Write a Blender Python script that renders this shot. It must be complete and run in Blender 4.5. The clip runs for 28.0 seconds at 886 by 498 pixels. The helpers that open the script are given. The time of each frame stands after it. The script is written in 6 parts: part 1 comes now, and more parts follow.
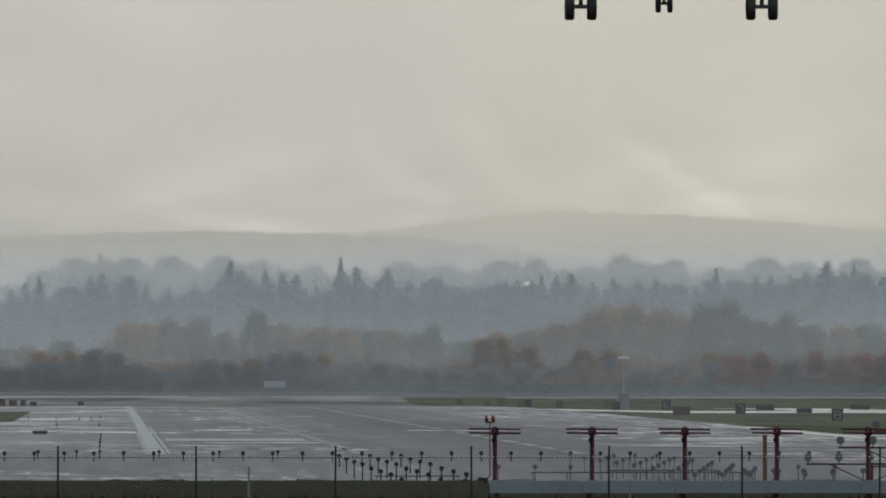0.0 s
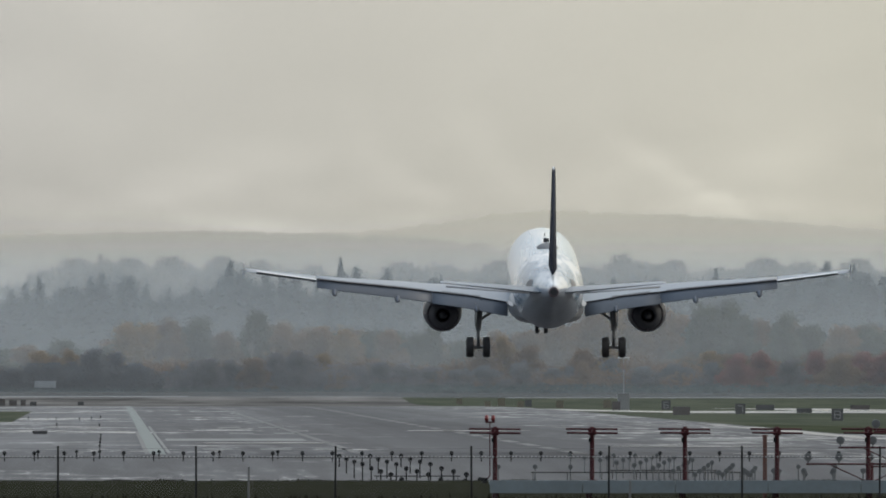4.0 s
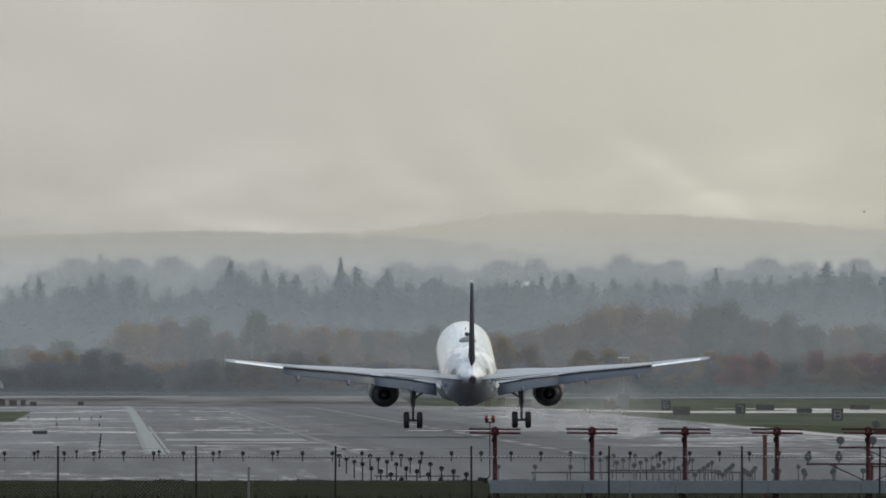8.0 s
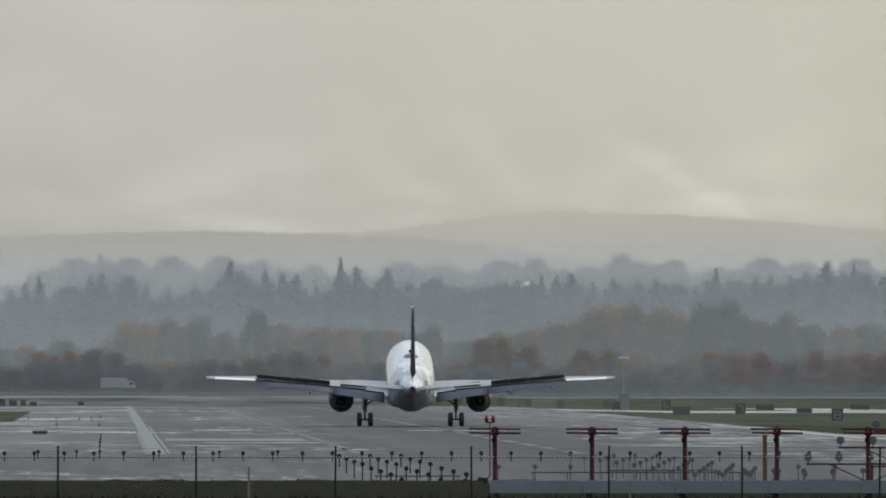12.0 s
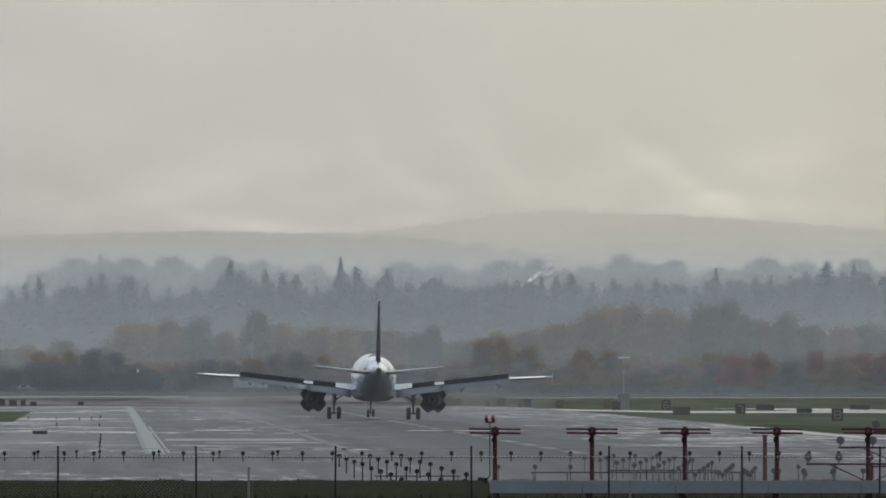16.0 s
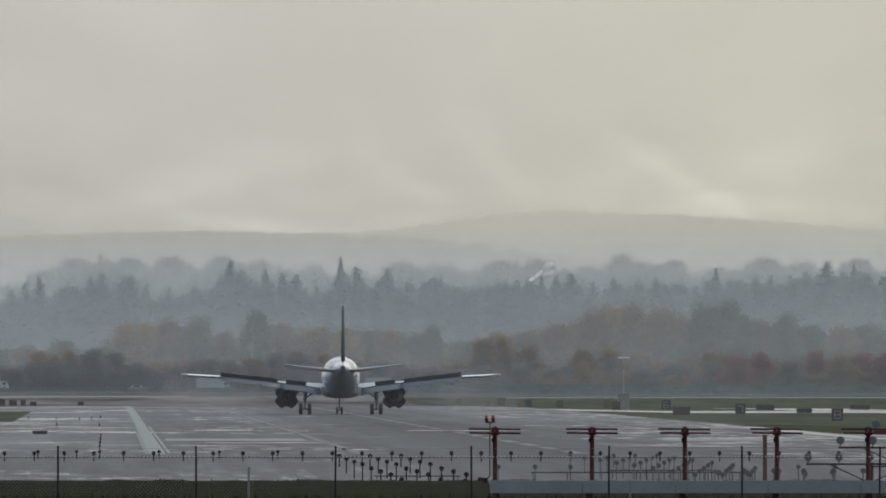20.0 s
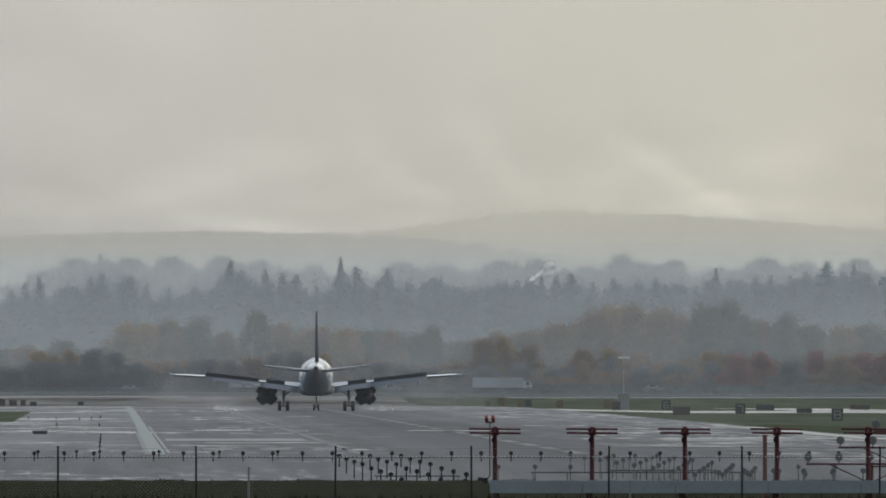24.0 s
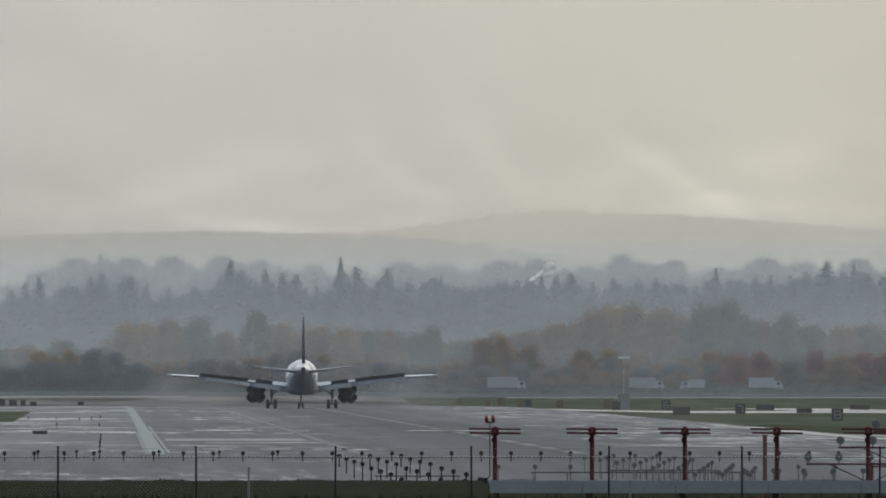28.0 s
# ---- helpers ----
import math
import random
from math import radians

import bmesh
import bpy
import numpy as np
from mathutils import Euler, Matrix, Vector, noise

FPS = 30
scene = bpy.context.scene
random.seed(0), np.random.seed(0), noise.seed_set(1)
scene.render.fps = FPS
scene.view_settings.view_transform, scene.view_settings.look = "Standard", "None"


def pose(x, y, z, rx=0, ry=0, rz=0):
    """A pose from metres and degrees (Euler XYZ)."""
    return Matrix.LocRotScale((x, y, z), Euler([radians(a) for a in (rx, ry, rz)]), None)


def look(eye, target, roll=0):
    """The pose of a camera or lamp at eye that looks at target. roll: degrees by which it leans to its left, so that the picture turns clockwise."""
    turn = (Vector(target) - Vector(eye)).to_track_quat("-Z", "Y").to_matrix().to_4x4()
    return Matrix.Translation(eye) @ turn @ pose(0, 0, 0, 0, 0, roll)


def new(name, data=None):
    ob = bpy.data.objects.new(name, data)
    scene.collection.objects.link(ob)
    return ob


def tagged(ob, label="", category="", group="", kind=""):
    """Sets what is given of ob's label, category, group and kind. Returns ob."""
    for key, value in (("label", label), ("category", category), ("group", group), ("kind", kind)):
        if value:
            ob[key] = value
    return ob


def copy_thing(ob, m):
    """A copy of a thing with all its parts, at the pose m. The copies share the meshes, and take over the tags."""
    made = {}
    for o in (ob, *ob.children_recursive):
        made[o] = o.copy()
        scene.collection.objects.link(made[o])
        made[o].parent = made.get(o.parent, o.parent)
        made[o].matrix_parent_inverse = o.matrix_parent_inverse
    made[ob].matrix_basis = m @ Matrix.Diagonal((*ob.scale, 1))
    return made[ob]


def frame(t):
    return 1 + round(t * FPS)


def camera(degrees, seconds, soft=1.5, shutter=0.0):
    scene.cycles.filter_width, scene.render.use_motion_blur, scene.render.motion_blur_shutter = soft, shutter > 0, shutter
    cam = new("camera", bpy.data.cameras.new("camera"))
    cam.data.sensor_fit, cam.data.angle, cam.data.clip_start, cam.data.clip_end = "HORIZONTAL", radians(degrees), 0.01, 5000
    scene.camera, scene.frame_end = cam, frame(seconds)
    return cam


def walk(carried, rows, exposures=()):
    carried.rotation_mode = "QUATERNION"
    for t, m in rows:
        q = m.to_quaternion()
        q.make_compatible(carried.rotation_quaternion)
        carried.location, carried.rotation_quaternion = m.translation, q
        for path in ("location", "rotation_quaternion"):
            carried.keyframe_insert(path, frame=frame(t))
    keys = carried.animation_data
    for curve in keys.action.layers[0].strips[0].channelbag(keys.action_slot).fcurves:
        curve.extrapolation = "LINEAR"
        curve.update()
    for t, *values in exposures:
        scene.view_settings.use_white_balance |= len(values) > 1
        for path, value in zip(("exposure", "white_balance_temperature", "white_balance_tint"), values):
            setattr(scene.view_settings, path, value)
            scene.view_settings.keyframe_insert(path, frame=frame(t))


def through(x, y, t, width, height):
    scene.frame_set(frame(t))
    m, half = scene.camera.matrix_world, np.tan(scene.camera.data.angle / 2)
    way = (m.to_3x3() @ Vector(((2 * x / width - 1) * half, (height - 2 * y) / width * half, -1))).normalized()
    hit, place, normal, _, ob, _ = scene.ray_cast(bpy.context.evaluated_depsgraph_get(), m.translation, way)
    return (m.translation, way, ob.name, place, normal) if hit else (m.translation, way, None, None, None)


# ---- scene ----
# A wet runway seen through a long lens from a bank beyond its end; x right, y along the runway, z up from the threshold.
cam = camera(2.4951, 28.0, soft=1.8)
EYE = (0.0, 0.0, 4.6)
VIEW = look(EYE, (16.5, 1000.0, 4.6 + 6.03))
walk(cam, [(0.0, VIEW), (28.0, VIEW)], [(0.0, 0.0), (2.0, 0.02), (3.0, 0.08), (3.5, 0.06), (5.5, -0.04), (11.0, -0.03), (16.0, 0.0), (28.0, 0.0)])

# ---- world, sun, exposure ----
scene.view_settings.exposure = 0.0


def make_world():
    w = bpy.data.worlds.new("overcast_sky")
    scene.world = w
    w.use_nodes = True
    n, l = w.node_tree.nodes, w.node_tree.links
    n.clear()
    out = n.new("ShaderNodeOutputWorld")
    sky = n.new("ShaderNodeTexSky")
    sky.sky_type, sky.sun_disc = "NISHITA", False
    sky.sun_elevation, sky.sun_rotation = radians(28), radians(50)
    clear = n.new("ShaderNodeBackground")
    clear.inputs["Strength"].default_value = 0.1
    l.new(sky.outputs[0], clear.inputs["Color"])
    tc = n.new("ShaderNodeTexCoord")
    sep = n.new("ShaderNodeSeparateXYZ")
    l.new(tc.outputs["Generated"], sep.inputs[0])

    def math(op, a, b=None, c=None):
        m = n.new("ShaderNodeMath")
        m.operation = op
        for i, v in enumerate((a, b, c)):
            if v is None:
                continue
            if isinstance(v, (int, float)):
                m.inputs[i].default_value = v
            else:
                l.new(v, m.inputs[i])
        return m.outputs[0]

    def cloud(scale, detail, stretch, off, tilt=0.0):
        mp = n.new("ShaderNodeMapping")
        mp.inputs["Scale"].default_value = stretch
        mp.inputs["Location"].default_value = off
        mp.inputs["Rotation"].default_value = (0, tilt, 0)
        l.new(tc.outputs["Generated"], mp.inputs["Vector"])
        t = n.new("ShaderNodeTexNoise")
        t.inputs["Scale"].default_value = scale
        t.inputs["Detail"].default_value = detail
        t.inputs["Roughness"].default_value = 0.5
        t.inputs["Distortion"].default_value = 0.6
        l.new(mp.outputs[0], t.inputs["Vector"])
        return t.outputs["Fac"]

    up = math("MAXIMUM", sep.outputs["Z"], 0.0)
    # overcast: three times brighter overhead than at the horizon
    lift = math("MULTIPLY_ADD", up, 2.0, 1.0)
    low = math("SUBTRACT", 1.0, math("MINIMUM", math("MULTIPLY", up, 30.0), 1.0))
    wisps = cloud(85.0, 5.0, (1.0, 1.0, 2.2), (0.3, 0.0, 0.1), 0.4)
    broad = cloud(38.0, 3.0, (1.0, 1.0, 1.3), (1.7, 0.4, 0.0))
    amp = math("MULTIPLY_ADD", math("SUBTRACT", wisps, 0.5), 0.14, 1.0)
    amp2 = math("MULTIPLY_ADD", math("SUBTRACT", broad, 0.5), 0.22, 1.0)
    bright = math("MULTIPLY", math("MULTIPLY", lift, amp), amp2)
    # torn bright gaps low over the hills
    band = n.new("ShaderNodeMapRange")
    band.interpolation_type = "SMOOTHSTEP"
    for key, v in (("From Min", 0.0150), ("From Max", 0.0085), ("To Min", 0.0), ("To Max", 1.0)):
        band.inputs[key].default_value = v
    l.new(sep.outputs["Z"], band.inputs["Value"])
    torn = n.new("ShaderNodeMapRange")
    for key, v in (("From Min", 0.46), ("From Max", 0.70), ("To Min", 0.0), ("To Max", 0.14)):
        torn.inputs[key].default_value = v
    l.new(cloud(120.0, 5.0, (1.0, 1.0, 3.0), (0.9, 0.2, 0.35), 0.55), torn.inputs["Value"])
    bright = math("MULTIPLY", bright, math("ADD", 1.0, math("MULTIPLY", band.outputs[0], torn.outputs[0])))
    bright = math("MULTIPLY", bright, math("MULTIPLY_ADD", low, -0.165, 1.0))

    def streak(cx, cz, wide, tall, lean):
        """A lit drift of cloud about a point of the sky, leaning by so much."""
        u = math("SUBTRACT", sep.outputs["X"], cx)
        v = math("DIVIDE", math("SUBTRACT", math("SUBTRACT", sep.outputs["Z"], cz), math("MULTIPLY", u, lean)), tall)
        u = math("DIVIDE", u, wide)
        r = math("ADD", math("MULTIPLY", u, u), math("MULTIPLY", v, v))
        return math("EXPONENT", math("MULTIPLY", r, -1.0))

    lit = math("ADD", math("ADD", math("MULTIPLY", streak(0.0082, 0.0070, 0.0042, 0.00050, -0.12), 0.19), math("MULTIPLY", streak(0.0033, 0.0080, 0.0022, 0.00050, -0.55), 0.05)),
               math("ADD", math("MULTIPLY", streak(0.0280, 0.0096, 0.0034, 0.00060, -0.58), 0.17), math("MULTIPLY", streak(0.0330, 0.0082, 0.0055, 0.0006, -0.12), 0.09)))
    lit = math("ADD", lit, math("ADD", math("MULTIPLY", streak(0.0192, 0.0102, 0.0018, 0.0009, -0.9), 0.09), math("MULTIPLY", streak(0.0148, 0.0094, 0.0026, 0.0006, -0.6), 0.07)))
    # a grey bank low over the western hill
    bright = math("MULTIPLY", bright, math("MULTIPLY_ADD", streak(-0.0050, 0.0084, 0.0100, 0.0024, 0.0), -0.10, 1.0))
    shred = math("MULTIPLY_ADD", cloud(320.0, 5.0, (1.0, 1.0, 2.0), (0.1, 0.6, 0.2), 0.7), 2.6, -0.4)
    bright = math("MULTIPLY", bright, math("MULTIPLY_ADD", lit, shred, 1.0))
    # the cloud is brighter round the hidden sun, ahead and to the right, than behind
    dot = n.new("ShaderNodeVectorMath")
    dot.operation = "DOT_PRODUCT"
    l.new(tc.outputs["Generated"], dot.inputs[0])
    dot.inputs[1].default_value = (0.62, 0.62, 0.48)
    bright = math("MULTIPLY", bright, math("MULTIPLY_ADD", dot.outputs["Value"], 0.38, 0.776))
    tint = n.new("ShaderNodeMix")
    tint.data_type = "RGBA"
    side = math("MULTIPLY_ADD", sep.outputs["X"], 17.0, 0.25)
    side.node.use_clamp = True
    l.new(side, tint.inputs["Factor"])
    tint.inputs["A"].default_value = (0.550, 0.54, 0.515, 1)
    tint.inputs["B"].default_value = (0.596, 0.578, 0.494, 1)
    grey = n.new("ShaderNodeBackground")
    # the cloud overhead is cooler than the haze near the horizon
    cool = n.new("ShaderNodeMix")
    cool.data_type = "RGBA"
    rise = math("MULTIPLY_ADD", up, 2.2, -0.05)
    rise.node.use_clamp = True
    l.new(rise, cool.inputs["Factor"])
    l.new(tint.outputs["Result"], cool.inputs["A"])
    aloft = n.new("ShaderNodeMix")
    aloft.data_type = "RGBA"
    across = math("MULTIPLY_ADD", sep.outputs["X"], 0.7, 0.5)
    across.node.use_clamp = True
    l.new(across, aloft.inputs["Factor"])
    aloft.inputs["A"].default_value, aloft.inputs["B"].default_value = (0.40, 0.51, 0.64, 1), (0.585, 0.555, 0.50, 1)
    l.new(aloft.outputs["Result"], cool.inputs["B"])
    l.new(cool.outputs["Result"], grey.inputs["Color"])
    l.new(bright, grey.inputs["Strength"])
    mix = n.new("ShaderNodeMixShader")
    mix.inputs[0].default_value = 0.93
    l.new(clear.outputs[0], mix.inputs[1])
    l.new(grey.outputs[0], mix.inputs[2])
    l.new(mix.outputs[0], out.inputs[0])


make_world()
sun = new("sun", bpy.data.lights.new("sun", "SUN"))
sun.data.energy, sun.data.angle, sun.data.color = 0.8, radians(20), (1.0, 0.95, 0.87)
sun.matrix_world = look((0, 0, 500), (-420, -330, 216))


# ---- materials ----
def mat(name, color, rough=0.6, metal=0.0, vary=0.15, scale=1.0, bump=0.0, fine=8.0, per_object=0.0, rough_vary=0.0, spec=0.5,
        stretch=(1, 1, 1), second=None, translucent=0.0, tight=0.28):
    """Base colour varied at two scales, with a little relief."""
    m = bpy.data.materials.new(name)
    m.use_nodes = True
    n, l = m.node_tree.nodes, m.node_tree.links
    b = n["Principled BSDF"]
    b.inputs["Metallic"].default_value = metal
    b.inputs["Specular IOR Level"].default_value = spec
    tc = n.new("ShaderNodeTexCoord")
    mp = n.new("ShaderNodeMapping")
    mp.inputs["Scale"].default_value = stretch
    l.new(tc.outputs["Object"], mp.inputs["Vector"])
    big, small = n.new("ShaderNodeTexNoise"), n.new("ShaderNodeTexNoise")
    for t, s in ((big, scale), (small, scale * fine)):
        t.inputs["Scale"].default_value = s
        t.inputs["Detail"].default_value = 4
        l.new(mp.outputs[0], t.inputs["Vector"])
    add = n.new("ShaderNodeMath")
    add.operation = "MULTIPLY_ADD"
    l.new(small.outputs["Fac"], add.inputs[0])
    add.inputs[1].default_value = 0.45
    l.new(big.outputs["Fac"], add.inputs[2])
    value = add.outputs[0]
    if per_object:
        info = n.new("ShaderNodeObjectInfo")
        ob = n.new("ShaderNodeMath")
        ob.operation = "MULTIPLY_ADD"
        l.new(info.outputs["Random"], ob.inputs[0])
        ob.inputs[1].default_value = per_object
        l.new(value, ob.inputs[2])
        value = ob.outputs[0]
    ramp = n.new("ShaderNodeValToRGB")
    mid = 0.725 + per_object / 2
    ramp.color_ramp.elements[0].position, ramp.color_ramp.elements[1].position = mid - tight, mid + tight
    lo = [c * (1 - vary) for c in color]
    hi = second or [min(1, c * (1 + vary)) for c in color]
    ramp.color_ramp.elements[0].color, ramp.color_ramp.elements[1].color = (*lo, 1), (*hi, 1)
    l.new(value, ramp.inputs[0])
    l.new(ramp.outputs[0], b.inputs["Base Color"])
    if rough_vary:
        r = n.new("ShaderNodeMapRange")
        r.inputs["From Min"].default_value, r.inputs["From Max"].default_value = 0.45, 1.0
        r.inputs["To Min"].default_value, r.inputs["To Max"].default_value = max(0.02, rough - rough_vary), min(1, rough + rough_vary)
        l.new(value, r.inputs["Value"])
        l.new(r.outputs[0], b.inputs["Roughness"])
    else:
        b.inputs["Roughness"].default_value = rough
    if bump:
        bp = n.new("ShaderNodeBump")
        bp.inputs["Strength"].default_value, bp.inputs["Distance"].default_value = bump, 0.02
        l.new(small.outputs["Fac"], bp.inputs["Height"])
        l.new(bp.outputs[0], b.inputs["Normal"])
    if translucent:
        tr = n.new("ShaderNodeBsdfTranslucent")
        l.new(ramp.outputs[0], tr.inputs["Color"])
        mx = n.new("ShaderNodeMixShader")
        mx.inputs[0].default_value = translucent
        l.new(b.outputs[0], mx.inputs[1])
        l.new(tr.outputs[0], mx.inputs[2])
        l.new(mx.outputs[0], n["Material Output"].inputs[0])
    return m


def wet_paving(name, dry, wet, gloss, dull, pool=(0.47, 0.66)):
    """Asphalt with wet patches drawn out along the runway, tyre streaks and grain."""
    m = bpy.data.materials.new(name)
    m.use_nodes = True
    n, l = m.node_tree.nodes, m.node_tree.links
    b = n["Principled BSDF"]
    tc = n.new("ShaderNodeTexCoord")

    def tex(scale, detail, rough=0.55):
        mp, t = n.new("ShaderNodeMapping"), n.new("ShaderNodeTexNoise")
        mp.inputs["Scale"].default_value = scale
        l.new(tc.outputs["Object"], mp.inputs["Vector"])
        l.new(mp.outputs[0], t.inputs["Vector"])
        t.inputs["Scale"].default_value, t.inputs["Detail"].default_value, t.inputs["Roughness"].default_value = 1.0, detail, rough
        return t.outputs["Fac"]

    def ranged(v, a, b2, c, d):
        r = n.new("ShaderNodeMapRange")
        r.interpolation_type = "SMOOTHSTEP"
        for key, x in (("From Min", a), ("From Max", b2), ("To Min", c), ("To Max", d)):
            r.inputs[key].default_value = x
        l.new(v, r.inputs["Value"])
        return r.outputs[0]

    def mul(a, c, op="MULTIPLY"):
        x = n.new("ShaderNodeMath")
        x.operation = op
        for i, v in enumerate((a, c)):
            if isinstance(v, float):
                x.inputs[i].default_value = v
            else:
                l.new(v, x.inputs[i])
        return x.outputs[0]

    pools = ranged(tex((0.085, 0.016, 1), 5.0, 0.6), pool[0], pool[1], 0.0, 1.0)
    film = ranged(tex((0.02, 0.004, 1), 3.0), 0.35, 0.65, 0.0, 1.0)
    lanes = ranged(tex((0.45, 0.0012, 1), 3.0), 0.35, 0.65, 0.0, 1.0)
    grain = tex((2.5, 0.7, 1), 3.0)
    sep = n.new("ShaderNodeSeparateXYZ")
    l.new(tc.outputs["Object"], sep.inputs[0])
    wander = mul(mul(tex((0.05, 0.003, 1), 3.0), -0.5, "ADD"), 9.0)
    away = mul(mul(sep.outputs["X"], -26.0, "ADD"), wander, "ADD")
    span = n.new("ShaderNodeMath")
    span.operation = "ABSOLUTE"
    l.new(away, span.inputs[0])
    edge = ranged(span.outputs[0], 2.0, 12.0, 0.0, 1.0)
    low_side = ranged(sep.outputs["X"], 33.0, 44.0, 0.0, 0.34)
    mottle = ranged(tex((0.75, 0.024, 1), 5.0, 0.65), 0.46, 0.66, 0.0, 1.0)
    glints = ranged(tex((1.6, 0.045, 1), 3.0, 0.6), 0.58, 0.68, 0.0, 0.8)
    pools = mul(mul(pools, 0.75), mul(mottle, mul(mul(film, 0.45), 0.12, "ADD")), "ADD")
    water = mul(mul(pools, mul(mul(film, 0.7), 0.3, "ADD")), mul(glints, mul(film, 0.40)), "ADD")
    water = mul(mul(water, mul(mul(edge, 0.75), 0.35, "ADD")), mul(low_side, mul(mul(mottle, 0.7), 0.3, "ADD")), "ADD")
    mix = n.new("ShaderNodeMix")
    mix.data_type = "RGBA"
    l.new(mul(mul(lanes, 0.75), mul(mul(grain, 0.3), mul(mottle, 0.25), "ADD"), "ADD"), mix.inputs["Factor"])
    mix.inputs["A"].default_value, mix.inputs["B"].default_value = (*wet, 1), (*dry, 1)
    worn = n.new("ShaderNodeVectorMath")
    worn.operation = "SCALE"
    l.new(mix.outputs["Result"], worn.inputs[0])
    l.new(mul(mul(edge, 0.14), 0.88, "ADD"), worn.inputs["Scale"])
    l.new(worn.outputs[0], b.inputs["Base Color"])
    l.new(ranged(water, 0.0, 0.9, dull, gloss), b.inputs["Roughness"])
    l.new(mul(mul(edge, 0.12), 0.20, "ADD"), b.inputs["Specular IOR Level"])
    return m


def haze_material(name, color, cover, fade, gone, patch):
    """Haze put on a flat sheet: mostly see-through, thinner above a height, patchy."""
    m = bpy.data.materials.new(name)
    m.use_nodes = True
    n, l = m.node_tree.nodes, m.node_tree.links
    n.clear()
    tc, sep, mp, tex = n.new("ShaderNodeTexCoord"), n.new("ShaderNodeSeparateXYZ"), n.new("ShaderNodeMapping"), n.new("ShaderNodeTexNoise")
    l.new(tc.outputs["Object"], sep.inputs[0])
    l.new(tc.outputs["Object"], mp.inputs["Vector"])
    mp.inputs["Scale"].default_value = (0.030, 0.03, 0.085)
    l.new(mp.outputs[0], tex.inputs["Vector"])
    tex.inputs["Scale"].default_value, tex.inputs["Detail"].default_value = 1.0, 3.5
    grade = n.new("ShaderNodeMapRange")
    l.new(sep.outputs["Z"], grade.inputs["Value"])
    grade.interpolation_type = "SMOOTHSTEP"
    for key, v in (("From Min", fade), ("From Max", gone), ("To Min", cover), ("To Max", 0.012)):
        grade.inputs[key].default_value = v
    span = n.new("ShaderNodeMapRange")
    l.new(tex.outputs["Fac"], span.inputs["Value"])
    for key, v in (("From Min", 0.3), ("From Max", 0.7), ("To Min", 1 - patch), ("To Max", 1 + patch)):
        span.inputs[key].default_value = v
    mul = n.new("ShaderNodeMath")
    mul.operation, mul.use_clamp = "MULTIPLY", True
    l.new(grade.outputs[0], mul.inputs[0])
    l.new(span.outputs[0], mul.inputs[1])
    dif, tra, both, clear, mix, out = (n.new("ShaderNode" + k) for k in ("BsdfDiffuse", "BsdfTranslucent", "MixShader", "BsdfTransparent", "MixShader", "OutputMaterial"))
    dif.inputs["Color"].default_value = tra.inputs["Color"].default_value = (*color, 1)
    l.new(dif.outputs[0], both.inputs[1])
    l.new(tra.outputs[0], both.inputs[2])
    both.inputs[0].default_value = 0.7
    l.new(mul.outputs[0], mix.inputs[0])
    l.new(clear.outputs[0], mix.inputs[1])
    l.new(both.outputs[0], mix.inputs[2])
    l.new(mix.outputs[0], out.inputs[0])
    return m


def haze_glow_material(name, color):
    """Far hills as a plain backdrop: their bright haze is put in as emission."""
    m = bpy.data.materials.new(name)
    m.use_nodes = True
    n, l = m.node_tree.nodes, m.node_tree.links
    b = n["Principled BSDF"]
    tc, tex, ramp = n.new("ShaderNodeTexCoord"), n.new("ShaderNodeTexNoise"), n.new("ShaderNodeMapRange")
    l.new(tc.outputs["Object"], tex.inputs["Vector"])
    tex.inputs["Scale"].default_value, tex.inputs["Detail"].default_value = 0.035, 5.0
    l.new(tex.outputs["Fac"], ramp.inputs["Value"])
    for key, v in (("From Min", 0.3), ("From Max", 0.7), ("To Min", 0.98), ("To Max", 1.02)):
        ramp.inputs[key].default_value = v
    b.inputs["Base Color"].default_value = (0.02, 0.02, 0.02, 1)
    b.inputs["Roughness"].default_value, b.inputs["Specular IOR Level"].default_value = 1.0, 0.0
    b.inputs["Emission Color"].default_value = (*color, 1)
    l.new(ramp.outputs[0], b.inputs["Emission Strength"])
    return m


